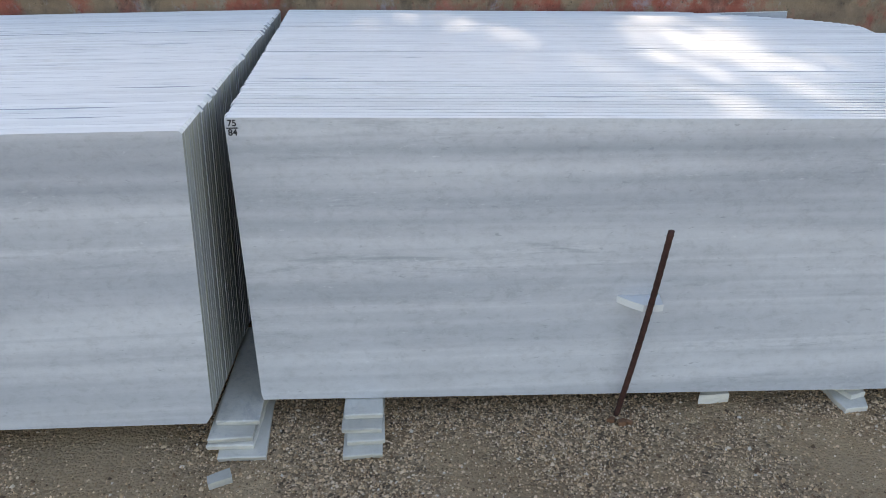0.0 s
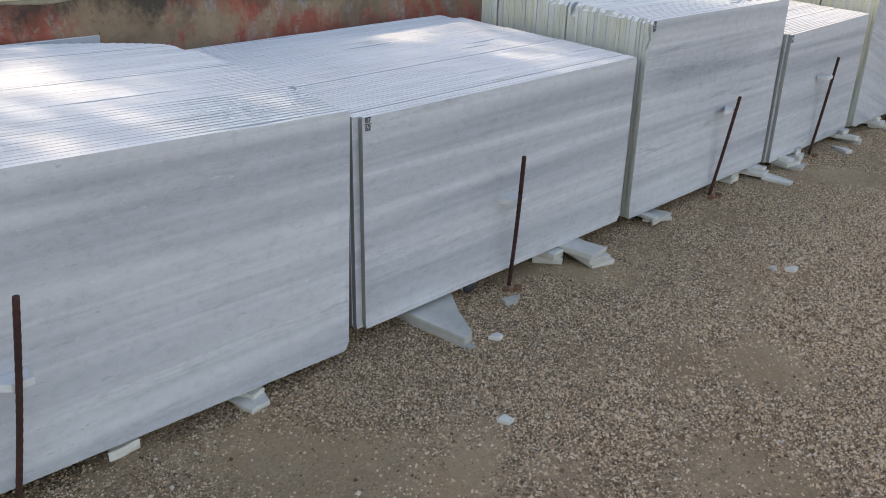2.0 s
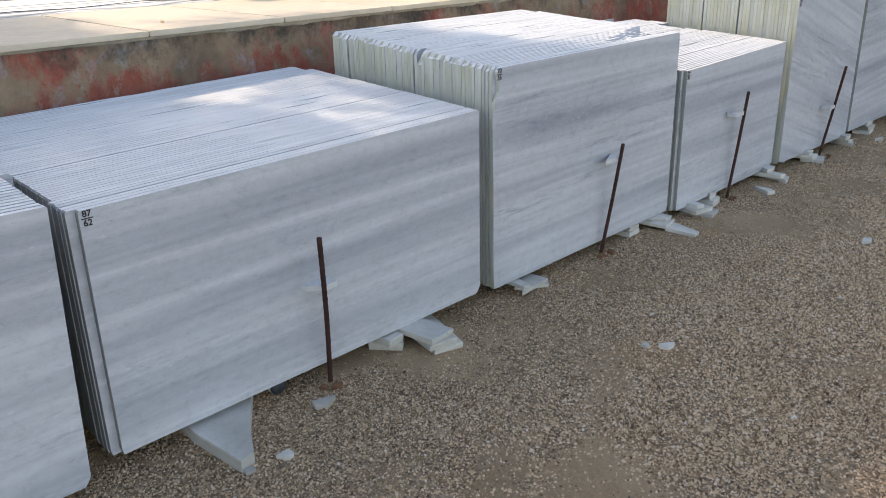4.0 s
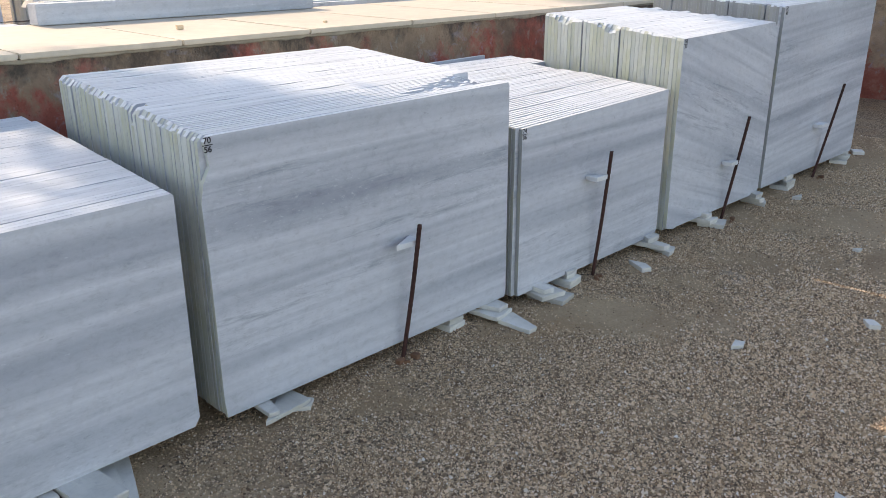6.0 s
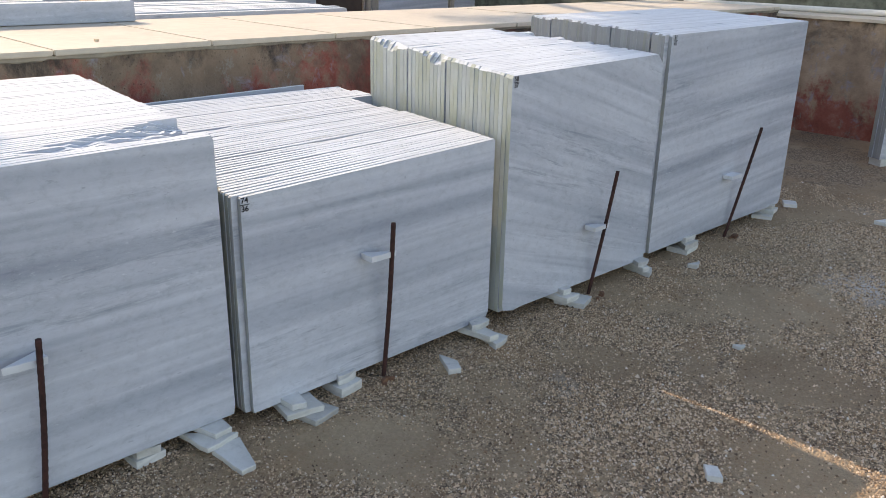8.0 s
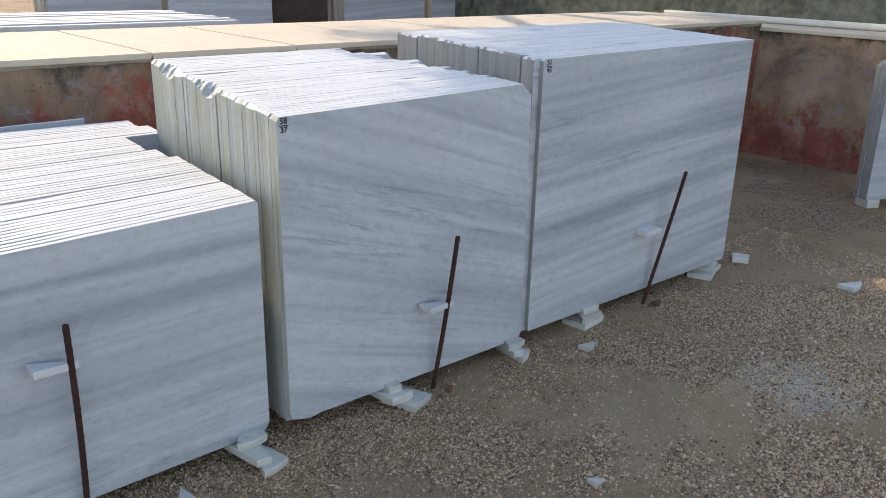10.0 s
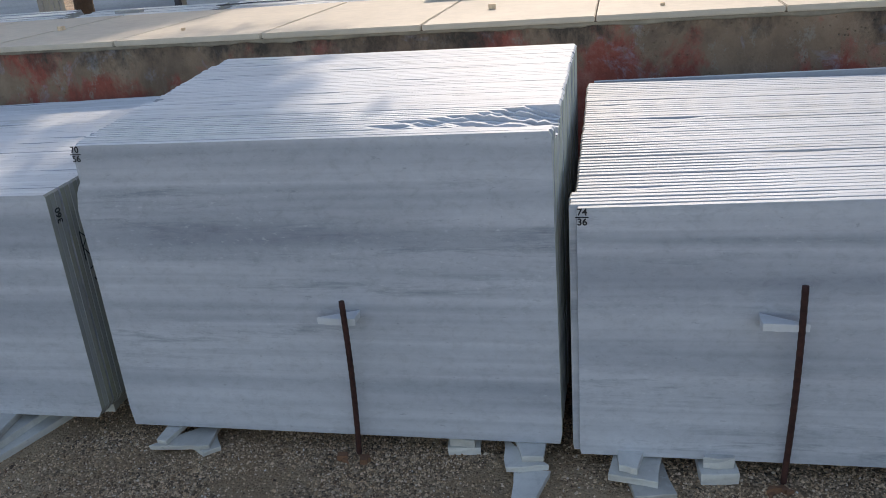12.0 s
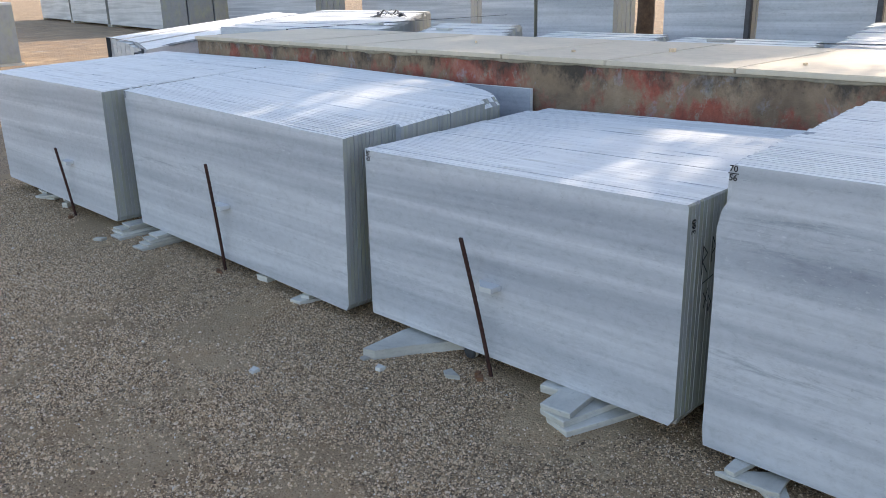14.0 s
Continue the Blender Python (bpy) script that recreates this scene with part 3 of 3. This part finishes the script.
# triangular offcut and loose chips
bm = bmesh.new()
low = [(-0.02, 0.0), (0.04, 0.02), (0.12, 0.17), (0.25, 0.36), (0.22, 0.5), (-0.03, 0.5), (-0.04, 0.25)]
v0 = [bm.verts.new((a, b, 0)) for a, b in low]
v1 = [bm.verts.new((a * 0.97, b * 0.97, 0.045)) for a, b in low]
bm.faces.new(list(reversed(v0)))
bm.faces.new(v1)
for k in range(7):
    bm.faces.new((v0[k], v0[(k + 1) % 7], v1[(k + 1) % 7], v1[k]))
ob = part("offcut", bm, CHIP, None, "pointed triangular block of white stone jutting from under the slabs", category="stone offcut")
ob.location = (2.16, 1.91, 0)
CHIPS = ((5.44, 1.25, 0.085, 0.045, 12), (6.04, 0.93, 0.075, 0.055, 40), (2.56, 2.04, 0.09, 0.05, -20), (3.75, 1.40, 0.06, 0.05, 0), (9.37, 1.58, 0.16, 0.1, 10),
         (5.93, 2.03, 0.17, 0.06, 60), (9.29, 2.16, 0.13, 0.1, 30), (7.72, 1.98, 0.08, 0.06, 20), (2.28, 1.88, 0.05, 0.04, 0), (-0.52, 1.86, 0.08, 0.05, 30), (3.70, 1.46, 0.04, 0.03, 0), (2.16, 1.90, 0.04, 0.03, 0), (4.70, 0.55, 0.06, 0.05, 20), (1.9, 1.5, 0.05, 0.04, 0), (6.98, 1.33, 0.05, 0.04, 0))
for cx, cy, w, d, turn in CHIPS:
    ob = part("stone_chip", offcut(rng, w, d, min(0.025, d * 0.4), 0.3, 7), CHIP, None, "small white marble chip lying on the gravel", category="stone chip")
    ob.matrix_world = pose(cx, cy, 0, rng.uniform(-3, 3), rng.uniform(-3, 3), turn)
    tagged(ob, group="loose marble chips")

# ---- handwritten numbers ----
def text(body, x, y, z, size, parent=None, turn=0, side=False, label=""):
    cu = bpy.data.curves.new("writing", "FONT")
    cu.body, cu.size, cu.extrude, cu.offset = body, size, 0.0003, size * 0.022
    cu.align_x, cu.align_y = "CENTER", "CENTER"
    tmp = new("writing", cu)
    dg = bpy.context.evaluated_depsgraph_get()
    me = bpy.data.meshes.new_from_object(tmp.evaluated_get(dg))
    bpy.data.objects.remove(tmp)
    me.materials.clear()
    me.materials.append(INK)
    ob = new("writing", me)
    ob.matrix_world = pose(x, y, z, 90, turn, 90 if side else 0)
    return tagged(ob, label or "number %s written in black marker" % body, "written number")


for top_n, low_n, nx, ny, nz, h in (("75", "84", -0.430, 2.1235, 0.928, 0.024), ("87", "62", 1.916, 2.1755, 0.831, 0.026), ("70", "56", 3.640, 2.1865, 1.0, 0.027), ("74", "36", 5.120, 2.1605, 0.806, 0.027), ("58", "37", 6.374, 2.1385, 1.086, 0.026), ("51", "45", 7.548, 2.1385, 1.189, 0.028)):
    text(top_n, nx, ny, nz + h * 0.52, h)
    text(low_n, nx, ny, nz - h * 0.52, h)
    bm = bmesh.new()
    box(bm, nx - h * 0.65, nx + h * 0.65, ny - 0.0002, ny + 0.0004, nz - 0.0015, nz + 0.0015)
    part("marker_line", bm, INK, None, "short black marker line between two numbers", category="marker line")

# ---- gravel ----
def gravel():
    g = np.random.default_rng(3)
    n = 640000
    X, Y = g.uniform(-3.0, 10.0, n), g.uniform(0.25, 2.4, n)
    dens = np.sin(X * 2.1 + np.sin(Y * 3.3) * 1.4) * np.cos(Y * 2.7 - X * 0.9) + 0.5 * np.sin(X * 6.3 + Y * 5.1) + 0.4 * np.sin(X * 11.0 - Y * 9.0 + 2.0 * np.sin(Y * 7))
    # Barer soil at far x; fewer bright stones by the stacks also mimic shade.
    dens -= 0.45 * np.clip((X - 5.2) / 1.6, 0, 1) + 0.18 * np.clip((Y - 1.35) / 0.5, 0, 1) * np.clip(X + 0.2, 0.2, 1)
    keep = g.random(n) < np.clip(0.80 + 0.55 * dens, 0.06, 1.0)
    X, Y = X[keep], Y[keep]
    n = len(X)
    near = 1 - 0.22 * np.clip((Y - 1.2) / 0.7, 0, 1)
    size = near * np.clip(g.lognormal(math.log(0.0034), 0.34, n), 0.0020, 0.0095)
    corners = np.array([(-0.9, -0.9, -0.6), (0.9, -0.9, -0.6), (0.9, 0.9, -0.6), (-0.9, 0.9, -0.6), (0.0, 0.0, 1.0)])
    V = corners[None] * (1 + g.uniform(-0.3, 0.3, (n, 5, 3))) + g.uniform(-0.28, 0.28, (n, 5, 3))
    V = V * (size[:, None, None] * g.uniform(0.65, 1.25, (n, 1, 3)))
    a = g.uniform(0, math.tau, n)
    c, s = np.cos(a)[:, None], np.sin(a)[:, None]
    P = np.stack([V[..., 0] * c - V[..., 1] * s + X[:, None], V[..., 0] * s + V[..., 1] * c + Y[:, None], V[..., 2] + (size * 0.34)[:, None]], -1)
    loops = np.array([0, 1, 4, 1, 2, 4, 2, 3, 4, 3, 0, 4])
    F = (loops[None] + (np.arange(n) * 5)[:, None]).reshape(-1)
    starts = np.arange(0, n * 12, 3)
    me = bpy.data.meshes.new("gravel")
    me.vertices.add(n * 5)
    me.vertices.foreach_set("co", P.reshape(-1))
    me.loops.add(len(F))
    me.loops.foreach_set("vertex_index", F)
    me.polygons.add(n * 4)
    me.polygons.foreach_set("loop_start", starts)
    me.update(calc_edges=True)
    me.materials.append(STONE)
    tagged(new("gravel", me), "loose brown and grey crushed stone", kind="stuff")


gravel()


# ---- things beyond the wall ----
def yard_stack(label, corner, length, depth, z1, turn, slabs=6, z0=0.06, mat=0, along=True, straps=0, skew=0.0):
    """A block of slabs; corner: its near left corner, turned about it."""
    base = new("slab_bundle")
    tagged(base, label, "marble slabs", "marble stacks across the yard")
    base.matrix_world = pose(corner[0], corner[1], 0, 0, 0, turn)
    r = random.Random(int(corner[0] * 100) + 7)
    for k in range(slabs):
        w = depth / slabs
        d = r.uniform(0, 0.012)
        c = r.uniform(0.01, 0.05)
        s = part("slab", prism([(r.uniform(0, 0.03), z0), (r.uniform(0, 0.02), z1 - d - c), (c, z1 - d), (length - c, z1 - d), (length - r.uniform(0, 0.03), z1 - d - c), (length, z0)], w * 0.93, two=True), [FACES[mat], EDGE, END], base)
        s.location = (k * w * skew, k * w, 0)
    for q in (0.04, length - 0.12)[:2]:
        bm = bmesh.new()
        box(bm, q, q + 0.1, 0.0, depth, 0, z0 - 0.002)
        part("bearer", bm, CHIP, base)
    for k in range(straps):
        q = length * (0.2 + 0.6 * k / max(1, straps - 1)) if straps > 1 else length * 0.5
        bm = bmesh.new()
        box(bm, q, q + 0.03, -0.012, -0.004, z0, z1 + 0.006)
        box(bm, q, q + 0.03, -0.004, depth + 0.004, z1 + 0.001, z1 + 0.006)
        part("strap", bm, STRAP, base)
    return base


pile = new("slab_bundle")
tagged(pile, "long low pile of strapped pale marble slabs beyond the wall", "marble slabs", "marble stacks across the yard")
pile.location = (-3.1, 3.55, 0)
for k in range(8):
    bm = bmesh.new()
    q = [Vector((-2.7, 0.8)) * (k / 8), Vector((-2.7, 0.8)) * ((k + 0.93) / 8)]
    run = Vector((-6.0, 6.4))
    quad = [q[0], q[1], q[1] + run, q[0] + run]
    lo, hi = [bm.verts.new((*c, 0.06)) for c in quad], [bm.verts.new((*c, 1.0 - 0.006 * (k % 3))) for c in quad]
    bm.faces.new(lo)
    bm.faces.new(hi)
    for j in range(4):
        bm.faces.new((lo[j], lo[(j + 1) % 4], hi[(j + 1) % 4], hi[j]))
    bmesh.ops.recalc_face_normals(bm, faces=bm.faces)
    for f in bm.faces:
        f.material_index = 1 if abs(f.normal.z) > 0.5 else 0
    part("slab", bm, [FACES[k % 4], EDGE], pile)
for q in (0.06, 0.55, 0.9):
    bm = bmesh.new()
    box(bm, -6.0 * q - 2.5, -6.0 * q - 0.1, 6.4 * q + 0.1, 6.4 * q + 0.3, 0, 0.058)
    part("bearer", bm, CHIP, pile)


def ribbon(name, pts, w, parent=None, label="", thick=0.004):
    """A strap bent along points."""
    bm = bmesh.new()
    rows = []
    for k, p in enumerate(pts):
        p = Vector(p)
        d = (Vector(pts[min(k + 1, len(pts) - 1)]) - Vector(pts[max(k - 1, 0)])).normalized()
        side = d.cross(Vector((0.2, 0.1, 1))).normalized() * w / 2
        up = side.cross(d).normalized() * thick
        rows.append([bm.verts.new(p - side), bm.verts.new(p + side), bm.verts.new(p + side + up), bm.verts.new(p - side + up)])
    for a, b in zip(rows, rows[1:]):
        for k in range(4):
            bm.faces.new((a[k], a[(k + 1) % 4], b[(k + 1) % 4], b[k]))
    bmesh.ops.recalc_face_normals(bm, faces=bm.faces)
    return part(name, bm, STRAP, parent, label, category="" if parent else "strap")


ribbon("strap", [(-0.2, -0.03, 0.35), (-0.21, 0.0, 0.96), (-0.5, 0.55, 1.005), (-1.6, 1.8, 1.004), (-2.9, 3.3, 1.006)], 0.05, pile)
ribbon("strap", [(-2.5, 0.7, 0.35), (-2.52, 0.72, 1.0), (-1.2, 0.45, 1.006), (-0.1, 0.03, 1.004), (-0.02, -0.01, 0.5)], 0.05, pile)
yard_stack("pale marble slabs bound with dark straps behind the wall", (-4.7, 5.3), 2.9, 4.8, 1.1, 0, 22, skew=-0.9, straps=1)
yard_stack("grey-white marble slabs standing behind the wall", (-1.22, 5.2), 1.2, 1.9, 1.1, 0, 12, skew=-0.75)
yard_stack("low pile of white marble slabs behind the wall", (0.2, 5.25), 1.2, 1.1, 1.1, 0, 10, mat=2, skew=-0.45)
yard_stack("wide white marble slabs on edge behind the wall", (1.43, 5.25), 1.15, 1.0, 1.1, 0, 10, mat=3, skew=-0.3)
yard_stack("white marble slabs bound with a dark strap behind the wall", (2.66, 5.2), 1.65, 3.2, 1.12, 0, 18, mat=2, skew=-0.25)
rs = random.Random(9)
for cx, cy, cz, r0 in ((-4.6, 8.0, 1.12, 0.22),):
    loop = [(cx + math.cos(a * 0.9) * r0 * rs.uniform(0.6, 1.2), cy + math.sin(a * 0.9) * r0 * rs.uniform(0.6, 1.2), cz - 0.018 + 0.12 * abs(math.sin(a * 0.8)) * rs.random()) for a in (q * 0.5 for q in range(34))]
    ribbon("strap_knot", loop, 0.035, None, "tangled dark plastic strap lying on marble slabs")
ribbon("loose_strap", [(2.5, 5.6, 1.12), (2.9, 5.45, 1.14), (3.3, 5.55, 1.125), (3.7, 5.4, 1.15), (4.1, 5.55, 1.125), (4.4, 5.45, 1.13)], 0.05, None, "slack dark strap lying across the slab tops")
for cx, cy, cw in ((-2.9, 6.3, 0.22), (-1.35, 5.9, 0.18), (1.75, 5.7, 0.2)):
    ob = part("offcut", offcut(rs, cw, 0.07, 0.02, 0.1), CHIP, None, "thin marble offcut lying on the slab tops", category="stone offcut")
    ob.location = (cx, cy, 1.102)
for cx, cy, cr in ((2.18, 4.29, 0.016), (1.68, 4.0, 0.010), (4.62, 4.15, 0.016), (5.4, 3.9, 0.009), (3.1, 3.95, 0.009), (0.6, 4.3, 0.01)):
    ob = part("pebble", offcut(rs, cr * 2.4, cr * 1.9, cr * 1.4, 0.3), STONE, None, "small grey stone lying on the wall cap", category="pebble")
    ob.location = (cx, cy, WALL_Z + 0.027)
yard_stack("greyish marble slabs with sawn ribs behind the wall", (4.65, 5.3), 1.35, 1.3, 1.2, 0, 12, mat=1)
yard_stack("white marble slabs on edge behind the wall", (6.1, 5.15), 1.75, 1.2, 1.17, 0, 14, mat=3)

bm = bmesh.new()
box(bm, 4.15, 6.03, 4.86, 4.98, WALL_Z + 0.03, WALL_Z + 0.145, 0.004)
part("stone_beam", bm, FACES[0], None, "blue-grey marble strip lying along the back of the cap", category="stone beam")

UPRIGHTS = ((-3.72, 0.99, 0.3, 2), (-2.70, 1.26, 0.5, 0), (-0.74, 1.07, 0.3, 0), (0.44, 1.27, 0.3, 1), (2.0, 1.5, 0.4, 2), (3.7, 1.6, 0.4, 3), (5.5, 1.8, 0.4, 0), (7.73, 1.2, 0.4, 2), (8.99, 1.3, 0.4, 3), (11.3, 1.35, 0.4, 6), (12.75, 2.2, 0.4, 4))
for ux, ul, ud, um in UPRIGHTS:
    yard_stack("tall blue-grey marble slabs standing upright across the yard", (ux, 9.0), ul, ud, 1.95, 0, 5, mat=um)
for px in (0.38, 1.75):
    bm = bmesh.new()
    box(bm, px - 0.03, px + 0.03, 8.9, 8.96, 0, 2.4, 0.005)
    part("steel_post", bm, METAL_POST, None, "dark painted steel post before upright slabs", category="post")
bm = bmesh.new()
box(bm, 10.35, 11.2, 9.2, 9.7, 0, 1.9, 0.01)
part("crate", bm, DARK, None, "dark brown timber crate between upright slabs", category="crate")

for fx, fy, fl in ((-45.9, 17.8, 7.0), (-38.4, 16.55, 6.6), (-31.6, 15.5, 7.2)):
    yard_stack("white marble blocks standing in a far row in the yard", (fx, fy), fl, 3.0, 2.7, -9, 3, mat=0, z0=0.12)
yard_stack("pale marble slabs leaning upright beyond the bound pile", (-23.5, 16.5), 5.5, 1.2, 2.6, 0, 5, mat=2)
yard_stack("pale marble slabs in rows far across the yard", (-17.5, 18.0), 5.0, 1.2, 2.0, 0, 8, mat=3)
yard_stack("white marble block standing alone in the yard", (-18.9, 5.45), 3.8, 0.9, 1.35, 0, 1, mat=0)
yard_stack("white marble slab leaning near the end wall", (10.95, 2.2), 0.8, 0.12, 1.0, -25, 3, mat=2)


# ---- trees ----
def limb(bm, pts, r0, r1, seg=9):
    rings = []
    for k, p in enumerate(pts):
        r = r0 + (r1 - r0) * k / (len(pts) - 1)
        rings.append([bm.verts.new(Vector(p) + Vector((math.cos(q * math.tau / seg) * r, math.sin(q * math.tau / seg) * r, 0))) for q in range(seg)])
    for a, b in zip(rings, rings[1:]):
        for k in range(seg):
            bm.faces.new((a[k], a[(k + 1) % seg], b[(k + 1) % seg], b[k]))


def tree(x, y, radius, blobs, leaves, seed, label):
    """blobs: centre x, y, z and half sizes of the crown's masses."""
    thing = new("tree")
    thing.location = (x, y, 0)
    tagged(thing, label, "tree")
    r = random.Random(seed)
    bm = bmesh.new()
    limb(bm, [(0, 0, -0.1), (0.03, 0.02, 1.0), (0.05, -0.05, 2.2), (0.0, 0.0, 3.4), (0.1, 0, 4.4)], radius, radius * 0.6, 12)
    for bx, by, bz, rx, ry, rz in blobs:
        e = Vector((bx - x, by - y, bz))
        s = Vector((0, 0, 3.2))
        limb(bm, [s.lerp(e, q) + Vector((r.uniform(-0.15, 0.15), r.uniform(-0.15, 0.15), 0.5 * math.sin(q * 3.1))) for q in (0, 0.3, 0.6, 1.0)], radius * 0.5, 0.04)
    part("trunk", bm, BARK, thing, smooth=True)
    g = np.random.default_rng(seed)
    P = []
    for bx, by, bz, rx, ry, rz in blobs:
        share = int(leaves * rx * ry / sum(b[3] * b[4] for b in blobs))
        clumps = g.normal(size=(max(8, int(rx * ry * 22)), 3))
        clumps /= np.linalg.norm(clumps, axis=1)[:, None]
        clumps *= g.random((len(clumps), 1)) ** 0.45
        pick = clumps[g.integers(0, len(clumps), share)] * (rx, ry, rz)
        P.append(pick + g.normal(scale=0.17, size=(share, 3)) + (bx - x, by - y, bz))
    P = np.concatenate(P)
    n = len(P)
    a = g.normal(size=(n, 3))
    a /= np.linalg.norm(a, axis=1)[:, None]
    b = np.cross(a, g.normal(size=(n, 3)))
    b /= np.linalg.norm(b, axis=1)[:, None]
    a, b = a * g.uniform(0.05, 0.08, (n, 1)), b * g.uniform(0.025, 0.04, (n, 1))
    V = np.stack([P - a, P + b, P + a, P - b], 1)
    me = bpy.data.meshes.new("crown")
    me.vertices.add(n * 4)
    me.vertices.foreach_set("co", V.reshape(-1))
    me.loops.add(n * 4)
    me.loops.foreach_set("vertex_index", np.arange(n * 4))
    me.polygons.add(n)
    me.polygons.foreach_set("loop_start", np.arange(0, n * 4, 4))
    me.update(calc_edges=True)
    me.materials.append(LEAF)
    ob = new("crown", me)
    ob.parent = thing
    ob["kind"] = "stuff"
    return thing


# Crowns stay out of view; their masses are placed to shape the dappled shade.
tree(-2.58, 11.5, 0.15, [(-4.3, 13, 6.2, 3, 3.2, 1.3), (-1.75, 13.6, 6, 2.0, 3, 1.3), (1.3, 13.2, 6, 0.62, 1.6, 0.7), (0.6, 14.6, 6, 1.6, 1.3, 0.9), (-2.3, 9.5, 6, 3, 2.8, 1.2), (0.7, 9.95, 6, 2.2, 2.2, 1.1), (2.7, 9.3, 6.2, 2.2, 2.5, 1.2), (2.9, 12.0, 6, 0.5, 0.65, 0.4)], 100000, 21, "broad leafy shade tree with a slim brown trunk")
# This second tree is unseen, added only for the shade it casts.
tree(10.8, 10.6, 0.2, [(4.3, 7.5, 6.2, 1.6, 2, 1), (8.1, 9.7, 6, 2.5, 2.2, 1.2), (11.5, 10.5, 6, 1.7, 2, 1.2), (15.2, 8.5, 6, 1.2, 1.2, 0.8)], 60000, 22, "unseen leafy tree added beyond the far wall end for shade")

# small things by the stacks
thing = new("drink_can")
thing.location = (2.49, 2.215, 0)
tagged(thing, "dark crushed drink can with a white band under the slabs", "drink can")
bm = bmesh.new()
rings = []
for y, r in ((0, 0.024), (0.006, 0.031), (0.03, 0.032), (0.06, 0.029), (0.09, 0.032), (0.108, 0.030), (0.114, 0.025)):
    rings.append([bm.verts.new((math.cos(a * math.tau / 16) * r, y, 0.03 + math.sin(a * math.tau / 16) * r * 0.92)) for a in range(16)])
for a, b in zip(rings, rings[1:]):
    for k in range(16):
        bm.faces.new((a[k], b[k], b[(k + 1) % 16], a[(k + 1) % 16]))
bm.faces.new(rings[0])
bm.faces.new(list(reversed(rings[-1])))
part("can_body", bm, STRAP, thing, smooth=True)
bm = bmesh.new()
rings = [[bm.verts.new((math.cos(a * math.tau / 16) * 0.0335, y, 0.03 + math.sin(a * math.tau / 16) * 0.031)) for a in range(16)] for y in (0.012, 0.03)]
for k in range(16):
    bm.faces.new((rings[0][k], rings[1][k], rings[1][(k + 1) % 16], rings[0][(k + 1) % 16]))
part("band", bm, PIPE, thing, "white printed band")

# marks on the stacks
def stroke(x, y0, z0, y1, z1, w=0.004):
    bm = bmesh.new()
    d = Vector((0, y1 - y0, z1 - z0))
    n = Vector((0, -d.z, d.y)).normalized() * w / 2
    a, b = Vector((0, y0, z0)), Vector((0, y1, z1))
    vs = [bm.verts.new(v + Vector((h, 0, 0))) for h in (x, x + 0.0006) for v in (a - n, b - n, b + n, a + n)]
    bm.faces.new(vs[:4])
    bm.faces.new(vs[4:])
    for k in range(4):
        bm.faces.new((vs[k], vs[(k + 1) % 4], vs[4 + (k + 1) % 4], vs[4 + k]))
    bmesh.ops.recalc_face_normals(bm, faces=bm.faces)
    return part("marker_stroke", bm, INK, None, "thin black marker stroke on the end of a slab stack", category="marker line")


text("360", 3.5095, 2.215, 0.80, 0.034, turn=-90, side=True)
for y0, z0, y1, z1 in ((2.28, 0.72, 2.28, 0.62), (2.28, 0.72, 2.31, 0.69), (2.31, 0.69, 2.28, 0.665), (2.28, 0.665, 2.315, 0.62), (2.34, 0.74, 2.34, 0.65), (2.34, 0.74, 2.365, 0.70), (2.365, 0.70, 2.34, 0.68), (2.29, 0.585, 2.36, 0.60), (2.30, 0.55, 2.33, 0.51), (2.33, 0.56, 2.31, 0.49), (2.34, 0.53, 2.36, 0.50), (2.36, 0.50, 2.345, 0.47), (2.345, 0.47, 2.335, 0.50)):
    stroke(3.514, y0, z0, y1, z1)
for mx, mz, mh in ((-1.075, 0.60, 0.045), (-1.14, 0.565, 0.04)):
    bm = bmesh.new()
    box(bm, mx - 0.0012, mx + 0.0012, 2.0185, 2.0195, mz - mh / 2, mz + mh / 2)
    part("scratch_mark", bm, INK, None, "thin dark upright pencil mark on a slab face", category="marker line")

# rust-stained clods where the rods enter the ground
rc = random.Random(4)
for rx, ry in ((-1.26, 1.99), (0.64, 2.10), (2.66, 2.15), (4.40, 2.16), (5.68, 2.13), (6.99, 2.10), (8.35, 2.10)):
    for k in range(4):
        w = rc.uniform(0.018, 0.04)
        ob = part("clod", offcut(rc, w, w * 0.8, w * 0.5, 0.3), CLOD, None, "small rust-stained clod of earth at a rod's foot", category="clod")
        ob.matrix_world = pose(rx + rc.uniform(-0.045, 0.045), ry - rc.uniform(0.015, 0.05), 0, 0, 0, rc.uniform(0, 180))
        tagged(ob, group="rust-stained clods")
